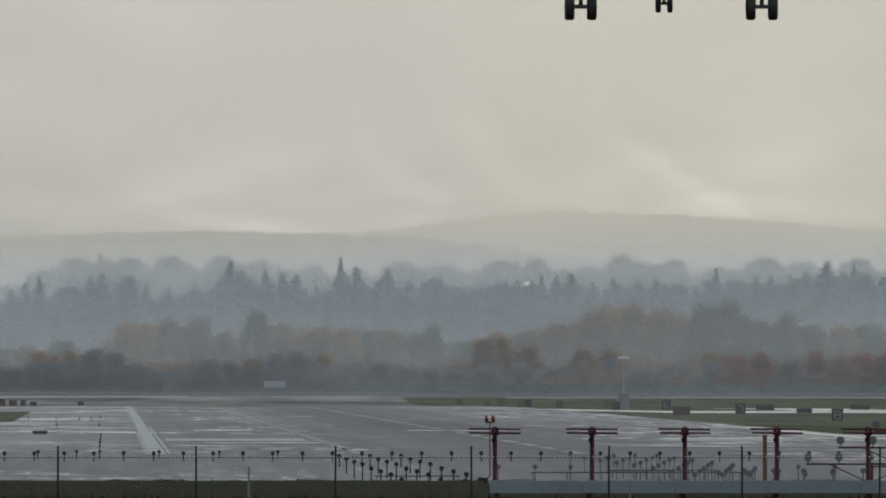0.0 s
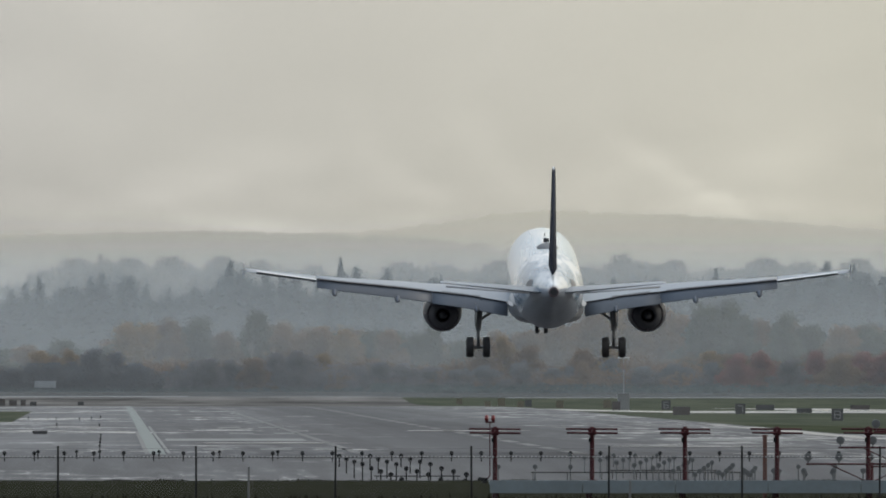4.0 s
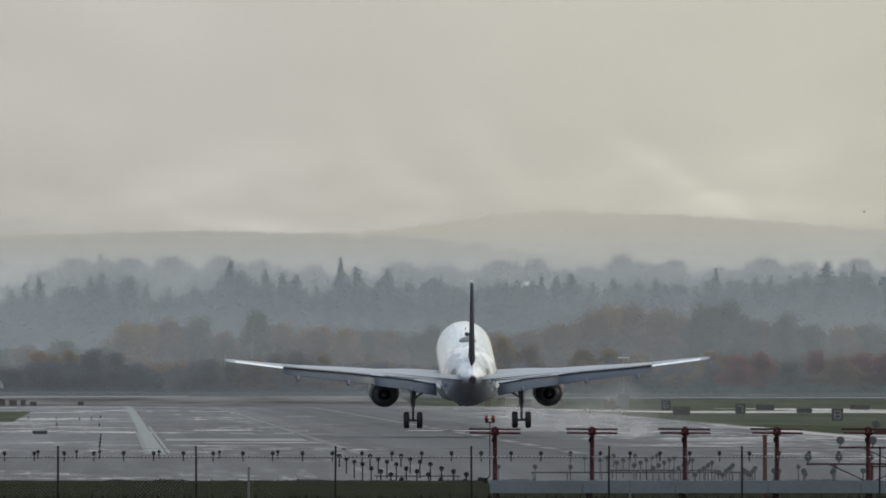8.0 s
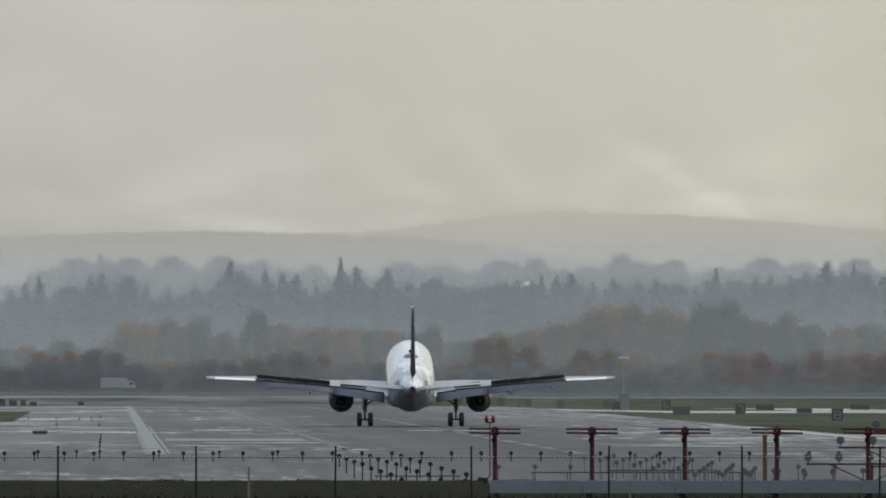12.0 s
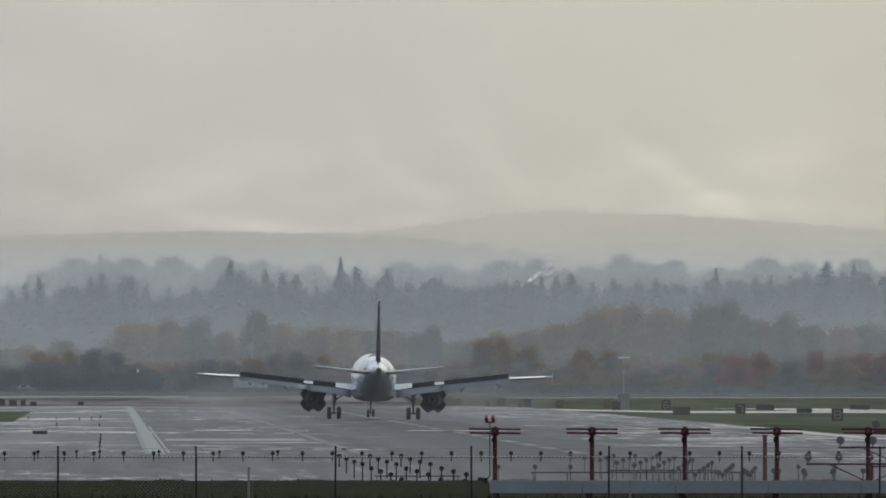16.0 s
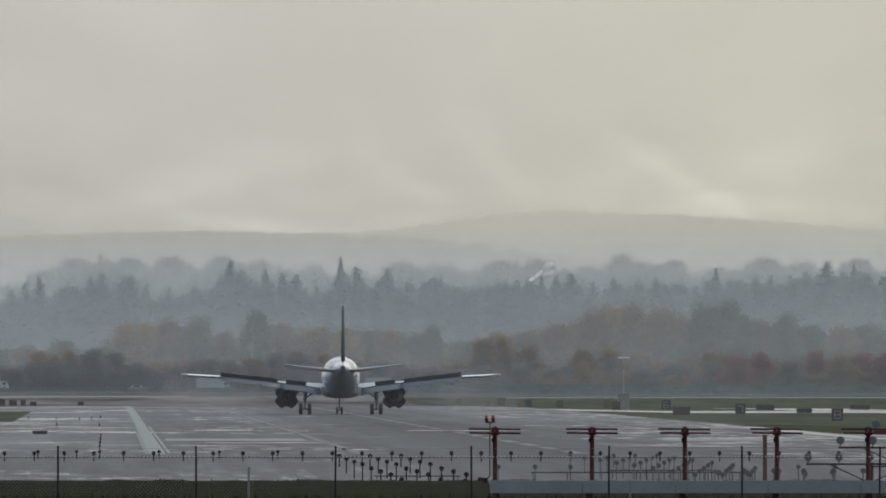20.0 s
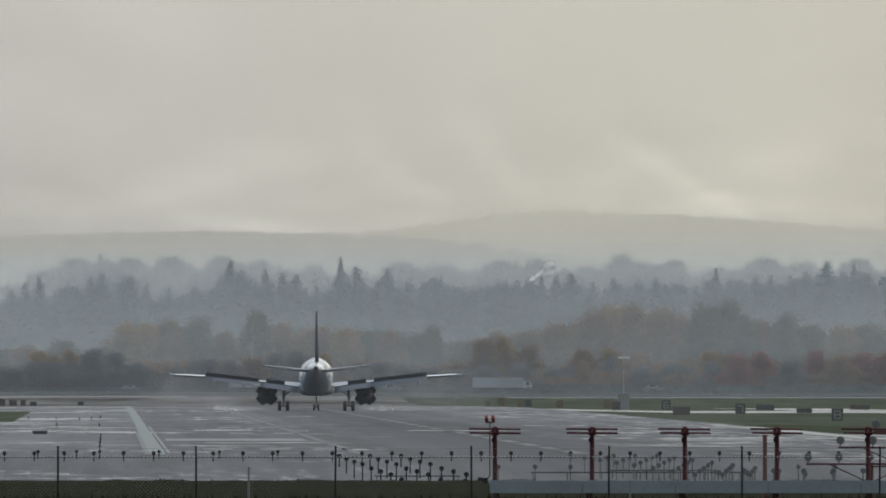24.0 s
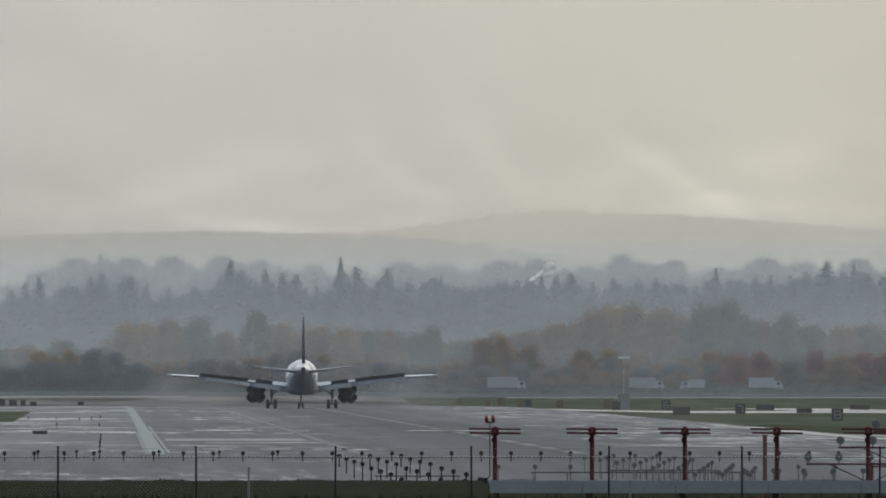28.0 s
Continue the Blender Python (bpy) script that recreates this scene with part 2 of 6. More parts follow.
def puff_material(name, cover, heart=0.50, through=0.6, color=(0.92, 0.92, 0.91)):
    """A soft cloud of droplets: thick at its heart, thinning outwards, ragged."""
    m = bpy.data.materials.new(name)
    m.use_nodes = True
    n, l = m.node_tree.nodes, m.node_tree.links
    n.clear()
    tc, mp, ln, tex = n.new("ShaderNodeTexCoord"), n.new("ShaderNodeMapping"), n.new("ShaderNodeVectorMath"), n.new("ShaderNodeTexNoise")
    mp.inputs["Location"].default_value = (-1, -0.5, -1)
    mp.inputs["Scale"].default_value = (2, 0.5, 2)
    l.new(tc.outputs["Generated"], mp.inputs["Vector"])
    ln.operation = "LENGTH"
    l.new(mp.outputs[0], ln.inputs[0])
    l.new(tc.outputs["Object"], tex.inputs["Vector"])
    tex.inputs["Scale"].default_value, tex.inputs["Detail"].default_value = 0.45, 5.0
    edge = n.new("ShaderNodeMath")
    edge.operation = "MULTIPLY_ADD"
    l.new(tex.outputs["Fac"], edge.inputs[0])
    edge.inputs[1].default_value = 0.9
    l.new(ln.outputs["Value"], edge.inputs[2])
    fall = n.new("ShaderNodeMapRange")
    fall.interpolation_type = "SMOOTHSTEP"
    for key, v in (("From Min", heart), ("From Max", 1.42), ("To Min", cover), ("To Max", 0.0)):
        fall.inputs[key].default_value = v
    l.new(edge.outputs[0], fall.inputs["Value"])
    dif, tra, both, clear, mix, out = (n.new("ShaderNode" + k) for k in ("BsdfDiffuse", "BsdfTranslucent", "MixShader", "BsdfTransparent", "MixShader", "OutputMaterial"))
    dif.inputs["Color"].default_value = tra.inputs["Color"].default_value = (*color, 1)
    both.inputs[0].default_value = through
    l.new(dif.outputs[0], both.inputs[1])
    l.new(tra.outputs[0], both.inputs[2])
    l.new(fall.outputs[0], mix.inputs[0])
    l.new(clear.outputs[0], mix.inputs[1])
    l.new(both.outputs[0], mix.inputs[2])
    l.new(mix.outputs[0], out.inputs[0])
    return m


M = {
    "grass": mat("grass", (0.050, 0.062, 0.040), 1.0, vary=0.35, scale=1.0, fine=6.0, stretch=(0.10, 0.010, 1), second=(0.066, 0.072, 0.048), spec=0.0, tight=0.2),
    "bank_grass": mat("bank_grass", (0.016, 0.016, 0.012), 1.0, vary=0.35, scale=1.5, spec=0.0),
    "rough_grass": mat("rough_grass", (0.098, 0.094, 0.091), 1.0, vary=0.55, scale=1.0, fine=5.0, stretch=(0.05, 0.010, 1), spec=0.0, tight=0.2),
    "far_asphalt": mat("far_asphalt", (0.05, 0.048, 0.046), 0.7, vary=0.2, scale=0.03, stretch=(1, 0.1, 1)),
    "pale_road": mat("pale_concrete", (0.090, 0.092, 0.095), 0.8, vary=0.2, scale=0.05, stretch=(1, 0.1, 1)),
    "puddle": mat("standing_water", (0.05, 0.05, 0.055), 0.30, vary=0.1, scale=0.3, rough_vary=0.05),
    "white_paint": mat("white_marking", (0.135, 0.142, 0.142), 0.75, vary=0.2, scale=0.3),
    "seam": mat("seam_sealer", (0.080, 0.082, 0.085), 0.7, vary=0.3, scale=0.3, spec=0.4),
    "stripe": mat("side_stripe_paint", (0.115, 0.135, 0.131), 0.7, vary=0.2, scale=0.3),
    "bank_scrub": mat("bank_scrub", (0.042, 0.043, 0.042), 1.0, vary=0.35, scale=0.12, spec=0.0),
    "near_grass": mat("near_grass", (0.021, 0.022, 0.015), 1.0, vary=0.4, scale=0.4, spec=0.0),
    "worn_paint": mat("worn_marking", (0.105, 0.108, 0.110), 0.75, vary=0.3, scale=0.4),
    "red": mat("red_paint", (0.054, 0.015, 0.019), 0.7, vary=0.3, scale=3.0, spec=0.15),
    "orange": mat("faded_red_paint", (0.10, 0.042, 0.034), 0.6, vary=0.25, scale=3.0),
    "red_glass": mat("red_lens", (0.16, 0.010, 0.012), 0.3, vary=0.1, scale=8),
    "steel": mat("dark_steel", (0.014, 0.015, 0.017), 0.7, vary=0.2, scale=6, spec=0.15),
    "galvanised": mat("galvanised_wire", (0.15, 0.155, 0.165), 0.7, metal=0.0, vary=0.15, scale=6),
    "dew": mat("bright_wire_ends", (0.42, 0.43, 0.44), 0.5, vary=0.3, scale=6),
    "lamp_black": mat("lamp_housing", (0.008, 0.0085, 0.010), 0.7, vary=0.2, scale=8, spec=0.05),
    "lamp_grey": mat("grey_lamp_housing", (0.115, 0.125, 0.135), 0.45, vary=0.2, scale=8),
    "lamp_glass": mat("lamp_glass", (0.011, 0.012, 0.014), 0.5, vary=0.1, scale=8, spec=0.12),
    "grey_glass": mat("grey_lamp_glass", (0.085, 0.092, 0.10), 0.4, vary=0.15, scale=8, spec=0.3),
    "deck": mat("blue_grey_fascia", (0.15, 0.19, 0.22), 0.6, vary=0.15, scale=0.8),
    "sign_black": mat("sign_black", (0.035, 0.037, 0.04), 0.5, vary=0.2, scale=4),
    "sign_brown": mat("sign_back", (0.055, 0.045, 0.042), 0.6, vary=0.2, scale=3),
    "sign_olive": mat("sign_olive", (0.10, 0.085, 0.05), 0.6, vary=0.2, scale=3),
    "sign_white": mat("sign_white", (0.30, 0.31, 0.32), 0.5, vary=0.1, scale=4),
    "pale": mat("pale_panel", (0.14, 0.145, 0.15), 0.6, vary=0.1, scale=1),
    "mast_grey": mat("mast_grey", (0.20, 0.21, 0.22), 0.7, vary=0.1, scale=1),
    "mast_white": mat("mast_white", (0.70, 0.71, 0.72), 0.5, vary=0.08, scale=1),
    "mast_red": mat("mast_red", (0.13, 0.07, 0.07), 0.7, vary=0.1, scale=1),
    "bark": mat("bark", (0.06, 0.048, 0.04), 0.9, vary=0.3, scale=2),
}
M["asphalt"] = wet_paving("wet_asphalt", (0.070, 0.072, 0.079), (0.036, 0.037, 0.042), 0.28, 0.84, (0.50, 0.70))
M["taxi"] = wet_paving("wet_taxiway_asphalt", (0.075, 0.078, 0.086), (0.041, 0.043, 0.048), 0.26, 0.78, (0.45, 0.66))
M["runway"] = wet_paving("wet_runway_asphalt", (0.060, 0.062, 0.069), (0.031, 0.032, 0.037), 0.30, 0.85, (0.48, 0.70))
M["apron"] = wet_paving("wet_concrete", (0.13, 0.13, 0.13), (0.08, 0.08, 0.082), 0.14, 0.42)
LEAF = {
    "twig": mat("bare_twigs", (0.126, 0.122, 0.126), 0.95, vary=0.25, scale=0.2, per_object=0.3, spec=0.05, translucent=0.5),
    "green": mat("dull_green_leaves", (0.075, 0.085, 0.068), 0.95, vary=0.3, scale=0.25, per_object=0.3, spec=0.05, translucent=0.5),
    "brown": mat("brown_leaves", (0.152, 0.103, 0.069), 0.95, vary=0.3, scale=0.25, per_object=0.3, spec=0.05, translucent=0.5),
    "yellow": mat("yellow_leaves", (0.200, 0.134, 0.066), 0.95, vary=0.3, scale=0.25, per_object=0.2, spec=0.05, translucent=0.5),
    "red": mat("red_leaves", (0.165, 0.075, 0.068), 0.95, vary=0.3, scale=0.25, per_object=0.2, spec=0.05, translucent=0.5),
    "dusk": mat("dark_bare_twigs", (0.078, 0.080, 0.088), 0.95, vary=0.25, scale=0.2, per_object=0.2, spec=0.05, translucent=0.4),
    # needle colour lightened and blued to carry part of the distance haze
    "fir": mat("hazed_fir_needles", (0.072, 0.090, 0.092), 0.95, vary=0.3, scale=0.25, per_object=0.3, spec=0.05, translucent=0.3),
}


# ---- mesh helpers ----
def mesh_of(bm, name, material, smooth=False):
    me = bpy.data.meshes.new(name)
    bmesh.ops.recalc_face_normals(bm, faces=bm.faces)
    bm.to_mesh(me)
    bm.free()
    me.materials.append(material)
    if smooth:
        for p in me.polygons:
            p.use_smooth = True
    return me


def part(name, bm, material, parent=None, label="", at=None, smooth=False):
    """Links a bmesh as one mesh object, under a thing or a part."""
    ob = new(name, mesh_of(bm, name, material, smooth))
    if parent:
        ob.parent = parent
    if at is not None:
        ob.matrix_basis = at
    if label:
        tagged(ob, label)
    return ob


def raw(name, verts, faces, material, parent=None, smooth=False):
    me = bpy.data.meshes.new(name)
    me.from_pydata([tuple(v) for v in verts], [], faces)
    me.materials.append(material)
    if smooth:
        for p in me.polygons:
            p.use_smooth = True
    ob = new(name, me)
    if parent:
        ob.parent = parent
    return ob


def thing(name, m, label, category, group="", kind=""):
    ob = new(name)
    ob.empty_display_size = 0.2
    ob.matrix_basis = m
    return tagged(ob, label, category, group, kind)


def box(bm, x0, x1, y0, y1, z0, z1, bevel=0.0):
    r = bmesh.ops.create_cube(bm, size=1.0)
    vs = r["verts"]
    for v in vs:
        v.co = Vector(((x0 + x1) / 2 + v.co.x * (x1 - x0), (y0 + y1) / 2 + v.co.y * (y1 - y0), (z0 + z1) / 2 + v.co.z * (z1 - z0)))
    if bevel:
        es = list({e for v in vs for e in v.link_edges})
        bmesh.ops.bevel(bm, geom=es, offset=bevel, segments=2, affect="EDGES", profile=0.7)
    return bm


def rod(bm, a, b, r0, r1=None, n=10):
    a, b = Vector(a), Vector(b)
    r1 = r0 if r1 is None else r1
    d = b - a
    q = d.to_track_quat("Z", "Y").to_matrix().to_4x4()
    bmesh.ops.create_cone(bm, cap_ends=True, segments=n, radius1=r0, radius2=max(r1, 1e-4), depth=d.length,
                          matrix=Matrix.Translation((a + b) / 2) @ q)
    return bm


def ball(bm, c, r, s=(1, 1, 1), u=12, v=8):
    bmesh.ops.create_uvsphere(bm, u_segments=u, v_segments=v, radius=r, matrix=Matrix.Translation(c) @ Matrix.Diagonal((*s, 1)))
    return bm


def loft(bm, rings, cap=True):
    vs = [[bm.verts.new(p) for p in r] for r in rings]
    k = len(rings[0])
    for a, b in zip(vs, vs[1:]):
        for i in range(k):
            bm.faces.new((a[i], a[(i + 1) % k], b[(i + 1) % k], b[i]))
    if cap:
        bm.faces.new(vs[0])
        bm.faces.new(vs[-1])
    return bm


def B():
    return bmesh.new()


# ---- ground ----
PROFILE = [(-400, 1.0), (-60, 2.2), (0, 2.7), (60, 2.9), (100, 3.45), (118, 3.80), (126, 3.80), (150, 3.2), (220, 1.2), (300, 0.6), (460, 0.5), (640, 0.6), (730, 0.5), (791, 0.33), (855, -0.02),
           (918, -0.37), (960, -0.38), (1030, 0.0), (2400, 0.0), (2600, -0.06), (2800, -0.25), (3000, -0.55), (3400, -1.3), (3800, -1.9),
           (4100, -1.9), (4200, -1.45), (4340, -0.35), (4380, 0.35), (4412, 0.35), (4430, -0.5), (5000, -0.5), (9000, -0.5)]


def gz(x, y):
    z = PROFILE[-1][1]
    for (a, za), (b, zb) in zip(PROFILE, PROFILE[1:]):
        if y <= b:
            z = za + (zb - za) * max(0.0, (y - a) / (b - a))
            break
    side = min(1.0, max(0.0, (x - 54) / 14)) * -0.28
    return z + side * min(1.0, max(0.0, (y - 1100) / 200))


ROWS = sorted({a for a, _ in PROFILE} | {1040, 4285, 4302, 110, 122, 135, 180, 1100, 1300, 918, 1500, 1840, 2290, 2380, 2560, 2900, 3250})
COLS = [-4000, -400, -60, -11, -8, 2.36, 2.8, 25, 47.6, 54, 68, 88, 110, 300, 4000]


def sheet(name, x0, x1, y0, y1, lift, material, label, category):
    xs = sorted({x0, x1} | {c for c in COLS if x0 < c < x1})
    ys = sorted({y0, y1} | {r for r in ROWS if y0 < r < y1})
    verts = [(x, y, gz(x, y) + lift) for y in ys for x in xs]
    k = len(xs)
    faces = [(j * k + i, j * k + i + 1, j * k + k + i + 1, j * k + k + i) for j in range(len(ys) - 1) for i in range(k - 1)]
    ob = raw(name, verts, faces, material)
    return tagged(ob, label, category, kind="structure")


sheet("ground", -4000, 4000, -400, 9000, 0.0, M["grass"], "wet green airfield grass", "grass")
sheet("threshold_paving", 2.8, 54, 918, 1040, 0.03, M["asphalt"], "wet grey asphalt before the runway threshold", "runway")
sheet("runway", 2.8, 54, 1040, 3250, 0.03, M["runway"], "wet dark grey asphalt runway with worn markings", "runway")
sheet("near_apron", -400, 2.8, 918, 1190, 0.03, M["asphalt"], "wet grey asphalt before the taxiway", "taxiway")
sheet("apron", -400, 2.8, 1190, 3250, 0.03, M["taxi"], "wet grey asphalt taxiway beside the runway", "taxiway")
sheet("far_field", -600, 62, 3250, 4302, 0.06, M["rough_grass"], "brown rough grass beyond the runway", "grass")
sheet("taxiway", 54, 400, 2385, 2530, 0.03, M["apron"], "wet pale taxiway crossing the grass", "taxiway")
sheet("taxiway_pad", 86, 101, 2560, 2900, 0.03, M["apron"], "wet pale concrete pad beside the taxiway", "taxiway")
sheet("taxiway_shoulder", 54, 400, 918, 1495, 0.03, M["asphalt"], "wet grey asphalt taxiway before the grass", "taxiway")
sheet("near_field", -400, 400, 150, 917.9, 0.03, M["near_grass"], "dark wet grass before the paving", "grass")
sheet("grass_island", -400, -8.6, 1840, 2330, 0.06, M["grass"], "strip of wet grass between taxiways", "grass")
for x0, x1 in ((-600, 17), (84, 900)):
    sheet("perimeter_road", x0, x1, 4285, 4302, 0.07, M["pale_road"], "pale wet perimeter road beyond the field", "road")
sheet("road_bank", -600, 900, 4302, 4384, 0.06, M["bank_scrub"], "dark rough bank below the far road", "bank")
sheet("road", -600, 900, 4384, 4408, 0.03, M["far_asphalt"], "distant grey road on a low bank", "road")


# ---- runway markings ----
def marking(name, x0, x1, y0, y1, material, label):
    sheet(name, x0, x1, y0, y1, 0.05, material, label, "marking")


marking("side_stripe", 2.36, 3.25, 1118, 3250, M["stripe"], "broad white painted runway side stripe")
marking("stripe_border", 2.08, 2.355, 1118, 1560, M["worn_paint"], "faded outer border of the runway side stripe")
marking("edge_line", 3.36, 3.56, 1130, 1700, M["white_paint"], "thin bright painted line beside the side stripe")
marking("side_stripe", 46.7, 47.6, 1040, 3250, M["worn_paint"], "worn white painted runway side stripe")
for i in range(38):
    marking("centreline_dash", 25.9, 26.7, 1130 + i * 61.0, 1130 + i * 61.0 + 36.6, M["worn_paint"], "worn white centreline dash")
for x0, x1 in ((3.9, 13.2), (37.0, 46.2)):
    marking("aiming_block", x0, x1, 1338, 1384, M["white_paint"], "large white aiming block on the runway")
for y, xs in ((1187, (5.6, 9.0, 12.3, 36.4, 39.8, 43.2)), (1492, (9.0, 12.3, 36.4, 39.8)), (1645, (9.0, 12.3, 36.4, 39.8)),
              (1797, (12.3, 36.4)), (1950, (12.3, 36.4)), (2102, (12.3, 36.4))):
    for x in xs:
        marking("touchdown_bar", x, x + 1.8, y, y + 23, M["white_paint"] if x < 30 else M["seam"], "white touchdown zone bar on wet asphalt" if x < 30 else "almost worn away touchdown zone bar")
# long strip of lighter, wetter paving beside the centre
marking("paving_seam", 13.8, 14.35, 1130, 2900, M["seam"], "shining wet seam along the runway paving")
def puddle(x0, x1, y0, y1):
    """Standing water with a wandering rim."""
    cx, cy, n = (x0 + x1) / 2, (y0 + y1) / 2, 40
    rim = []
    for i in range(n):
        a = 2 * math.pi * i / n
        r = 0.8 + 0.45 * noise.noise(Vector((math.cos(a) * 1.7 + x0, math.sin(a) * 1.7 + y0, 0)))
        x, y = cx + (x1 - x0) / 2 * r * math.cos(a), cy + (y1 - y0) / 2 * r * math.sin(a)
        rim.append((x, y, gz(x, y) + 0.05))
    tagged(raw("puddle", [(cx, cy, gz(cx, cy) + 0.05)] + rim, [(0, 1 + i, 1 + (i + 1) % n) for i in range(n)], M["puddle"]),
           "shallow puddle of standing water on the paving", "puddle", kind="structure")


for x0, x1, y0, y1 in ((-9, -2, 1540, 1575), (-30, -11, 1495, 1530), (-12, 1, 2240, 2275), (-9, -1, 2700, 2800), (-16, -11, 2560, 2640), (-40, -9, 2340, 2400), (-6, 0, 1660, 1685),
                       (4.5, 16, 1290, 1310), (30, 45, 1235, 1250), (22, 34, 1560, 1580), (50.8, 53.5, 1300, 1800), (34, 40, 1120, 1130)):
    puddle(x0, x1, y0, y1)


# ---- fence at the foot of the bank ----
def fence():
    y, zt, base = 450.0, 2.70, 0.5
    f = thing("chain_link_fence", pose(0, y, 0), "tall galvanised chain-link fence with dark leaning posts", "fence")
    for i, (x, lean) in enumerate(((-4.15, 0.0), (-1.09, 0.003), (1.96, -0.004), (5.05, 0.006), (8.05, -0.008), (11.1, 0.004), (14.04, -0.006), (17.1, 0.012), (20.1, 0.0))):
        bm = rod(B(), (x - lean * 2.4, 0, base), (x, 0, 2.93), 0.024, 0.021)
        ball(bm, (x, 0, 2.94), 0.028, (1, 1, 0.7))
        part("post", bm, M["steel"], f)
    bm = B()
    for z in (2.70, 0.60):
        rod(bm, (-6, 0, z), (22, 0, z), 0.006, n=6)
    part("tension_wire", bm, M["steel"], f)
    bm = B()
    for z in (2.80, 2.90):
        rod(bm, (-6, 0, z), (22, 0, z), 0.0022, n=5)
    part("barbed_wire", bm, M["galvanised"], f)
    verts, faces = [], []
    h, step, w = zt - base, 0.085, 0.0018
    for s in (-1, 1):
        x = -8.5
        while x < 24:
            k = len(verts)
            x1 = x + s * h
            verts += [(x - w, 0.004 * s, base), (x + w, 0.004 * s, base), (x1 + w, 0.004 * s, zt), (x1 - w, 0.004 * s, zt)]
            faces.append((k, k + 1, k + 2, k + 3))
            x += step
    raw("chain_mesh", verts, faces, M["galvanised"], f)
    # bright twisted wire ends along the top edge
    verts, faces = [], []
    rnd = random.Random(8)
    x = -6.0
    while x < 22:
        k, lean = len(verts), rnd.uniform(-0.012, 0.012)
        verts += [(x - 0.020, -0.01, zt + 0.006), (x + 0.020, -0.01, zt + 0.006), (x + 0.022 + lean, -0.01, zt + 0.030), (x - 0.012 + lean, -0.01, zt + 0.030)]
        faces.append((k, k + 1, k + 2, k + 3))
        x += step
    tagged(raw("wire_ends", verts, faces, M["dew"], f), kind="stuff")


fence()


def stake(x, y, h):
    z = gz(x, y)
    bm = box(B(), -0.006, 0.006, -0.004, 0.004, -0.05, h, 0.002)
    s = thing("marker_stake", pose(x, y, z, 0, 1.0, 0), "thin pale marker stake stuck in the grass bank", "stake", "stakes")
    part("stake_blade", bm, M["pale"], s)


stake(0.78, 113, 0.37)
stake(2.90, 113, 0.29)


def bank_grass():
    """Ragged dark grass along the crest of the near bank."""
    rnd = random.Random(4)
    verts, faces = [], []
    for i in range(5200):
        x, y = rnd.uniform(-1.5, 6.5), rnd.uniform(106, 128)
        h, w, a = rnd.uniform(0.02, 0.075), rnd.uniform(0.003, 0.008), rnd.uniform(-0.5, 0.5)
        z = gz(x, y) - 0.01
        k = len(verts)
        verts += [(x - w, y, z), (x + w, y, z), (x + a * h, y + a * 0.02, z + h)]
        faces.append((k, k + 1, k + 2))
    ob = raw("bank_grass", verts, faces, M["bank_grass"])
    tagged(ob, "dark ragged grass on the crest of the near bank", "grass", kind="stuff")
    sheet("bank", -40, 60, 60, 150, 0.015, M["bank_grass"], "dark grassy bank below the camera", "bank")


bank_grass()


def field_tufts():
    """Uneven tussocks along the edge of the wet grass before the paving."""
    rnd = random.Random(14)
    verts, faces = [], []
    for i in range(9000):
        x, y = rnd.uniform(-8, 44), rnd.uniform(796, 912)
        q = max(0.0, noise.noise(Vector((x * 0.55, y * 0.02, 0))) + 0.35 * noise.noise(Vector((x * 2.3, y * 0.05, 4))))
        h, w, a = 0.02 + 0.22 * q * rnd.uniform(0.5, 1.0), rnd.uniform(0.012, 0.035), rnd.uniform(-0.6, 0.6)
        z = gz(x, y)
        k = len(verts)
        verts += [(x - w, y, z), (x + w, y, z), (x + a * h, y, z + h)]
        faces.append((k, k + 1, k + 2))
    tagged(raw("grass_tufts", verts, faces, M["near_grass"]), "dark wet tussocks of grass before the paving", "grass", kind="stuff")


field_tufts()


# ---- localizer antenna on its raised deck ----
def platform():
    p = thing("antenna_platform", pose(0, 529, 0), "long blue-grey raised deck carrying a row of antenna masts", "platform")
    x = 9.95
    while x < 44:
        part("fascia_panel", box(B(), x, x + 2.40, -0.03, 0.03, 1.44, 1.77, 0.008), M["deck"], p)
        x += 2.415
    part("walkway", box(B(), 9.95, 44, 0.034, 1.6, 1.66, 1.74), M["deck"], p)
    for i in range(15):
        part("leg", rod(B(), (10.1 + 2.43 * i, 0.3, 0.0), (10.1 + 2.43 * i, 0.3, 1.66), 0.09), M["red"], p)


def antenna_mast(x):
    a = thing("antenna_mast", pose(x, 530, 1.74), "red-painted mast with a horizontal dipole antenna on the deck", "antenna", "row of antenna masts")
    bm = rod(B(), (0, 0, 0), (0, 0, 1.22), 0.062, 0.058, 12)
    rod(bm, (0, 0, 0), (0, 0, 0.04), 0.13, 0.13, 12)
    part("mast", bm, M["red"], a)
    part("head", box(B(), -0.10, 0.10, -0.25, 0.25, 1.20, 1.40, 0.03), M["red"], a)
    part("cap", rod(B(), (0, 0, 1.38), (0, 0, 1.43), 0.07, 0.05), M["red"], a)
    for y, z, w, dx in ((-0.9, 1.27, 0.66, -0.015), (0.9, 1.365, 0.675, 0.01)):
        part("dipole", rod(B(), (-w + dx, y, z), (w + dx, y, z - 0.012), 0.025, 0.025, 8), M["red"], a)
    part("boom", rod(B(), (0, -0.95, 1.30), (0, 0.95, 1.33), 0.035, 0.03, 8), M["red"], a)
    part("cable_box", box(B(), -0.09, -0.04, -0.12, -0.02, 1.02, 1.14, 0.01), M["steel"], a)


platform()
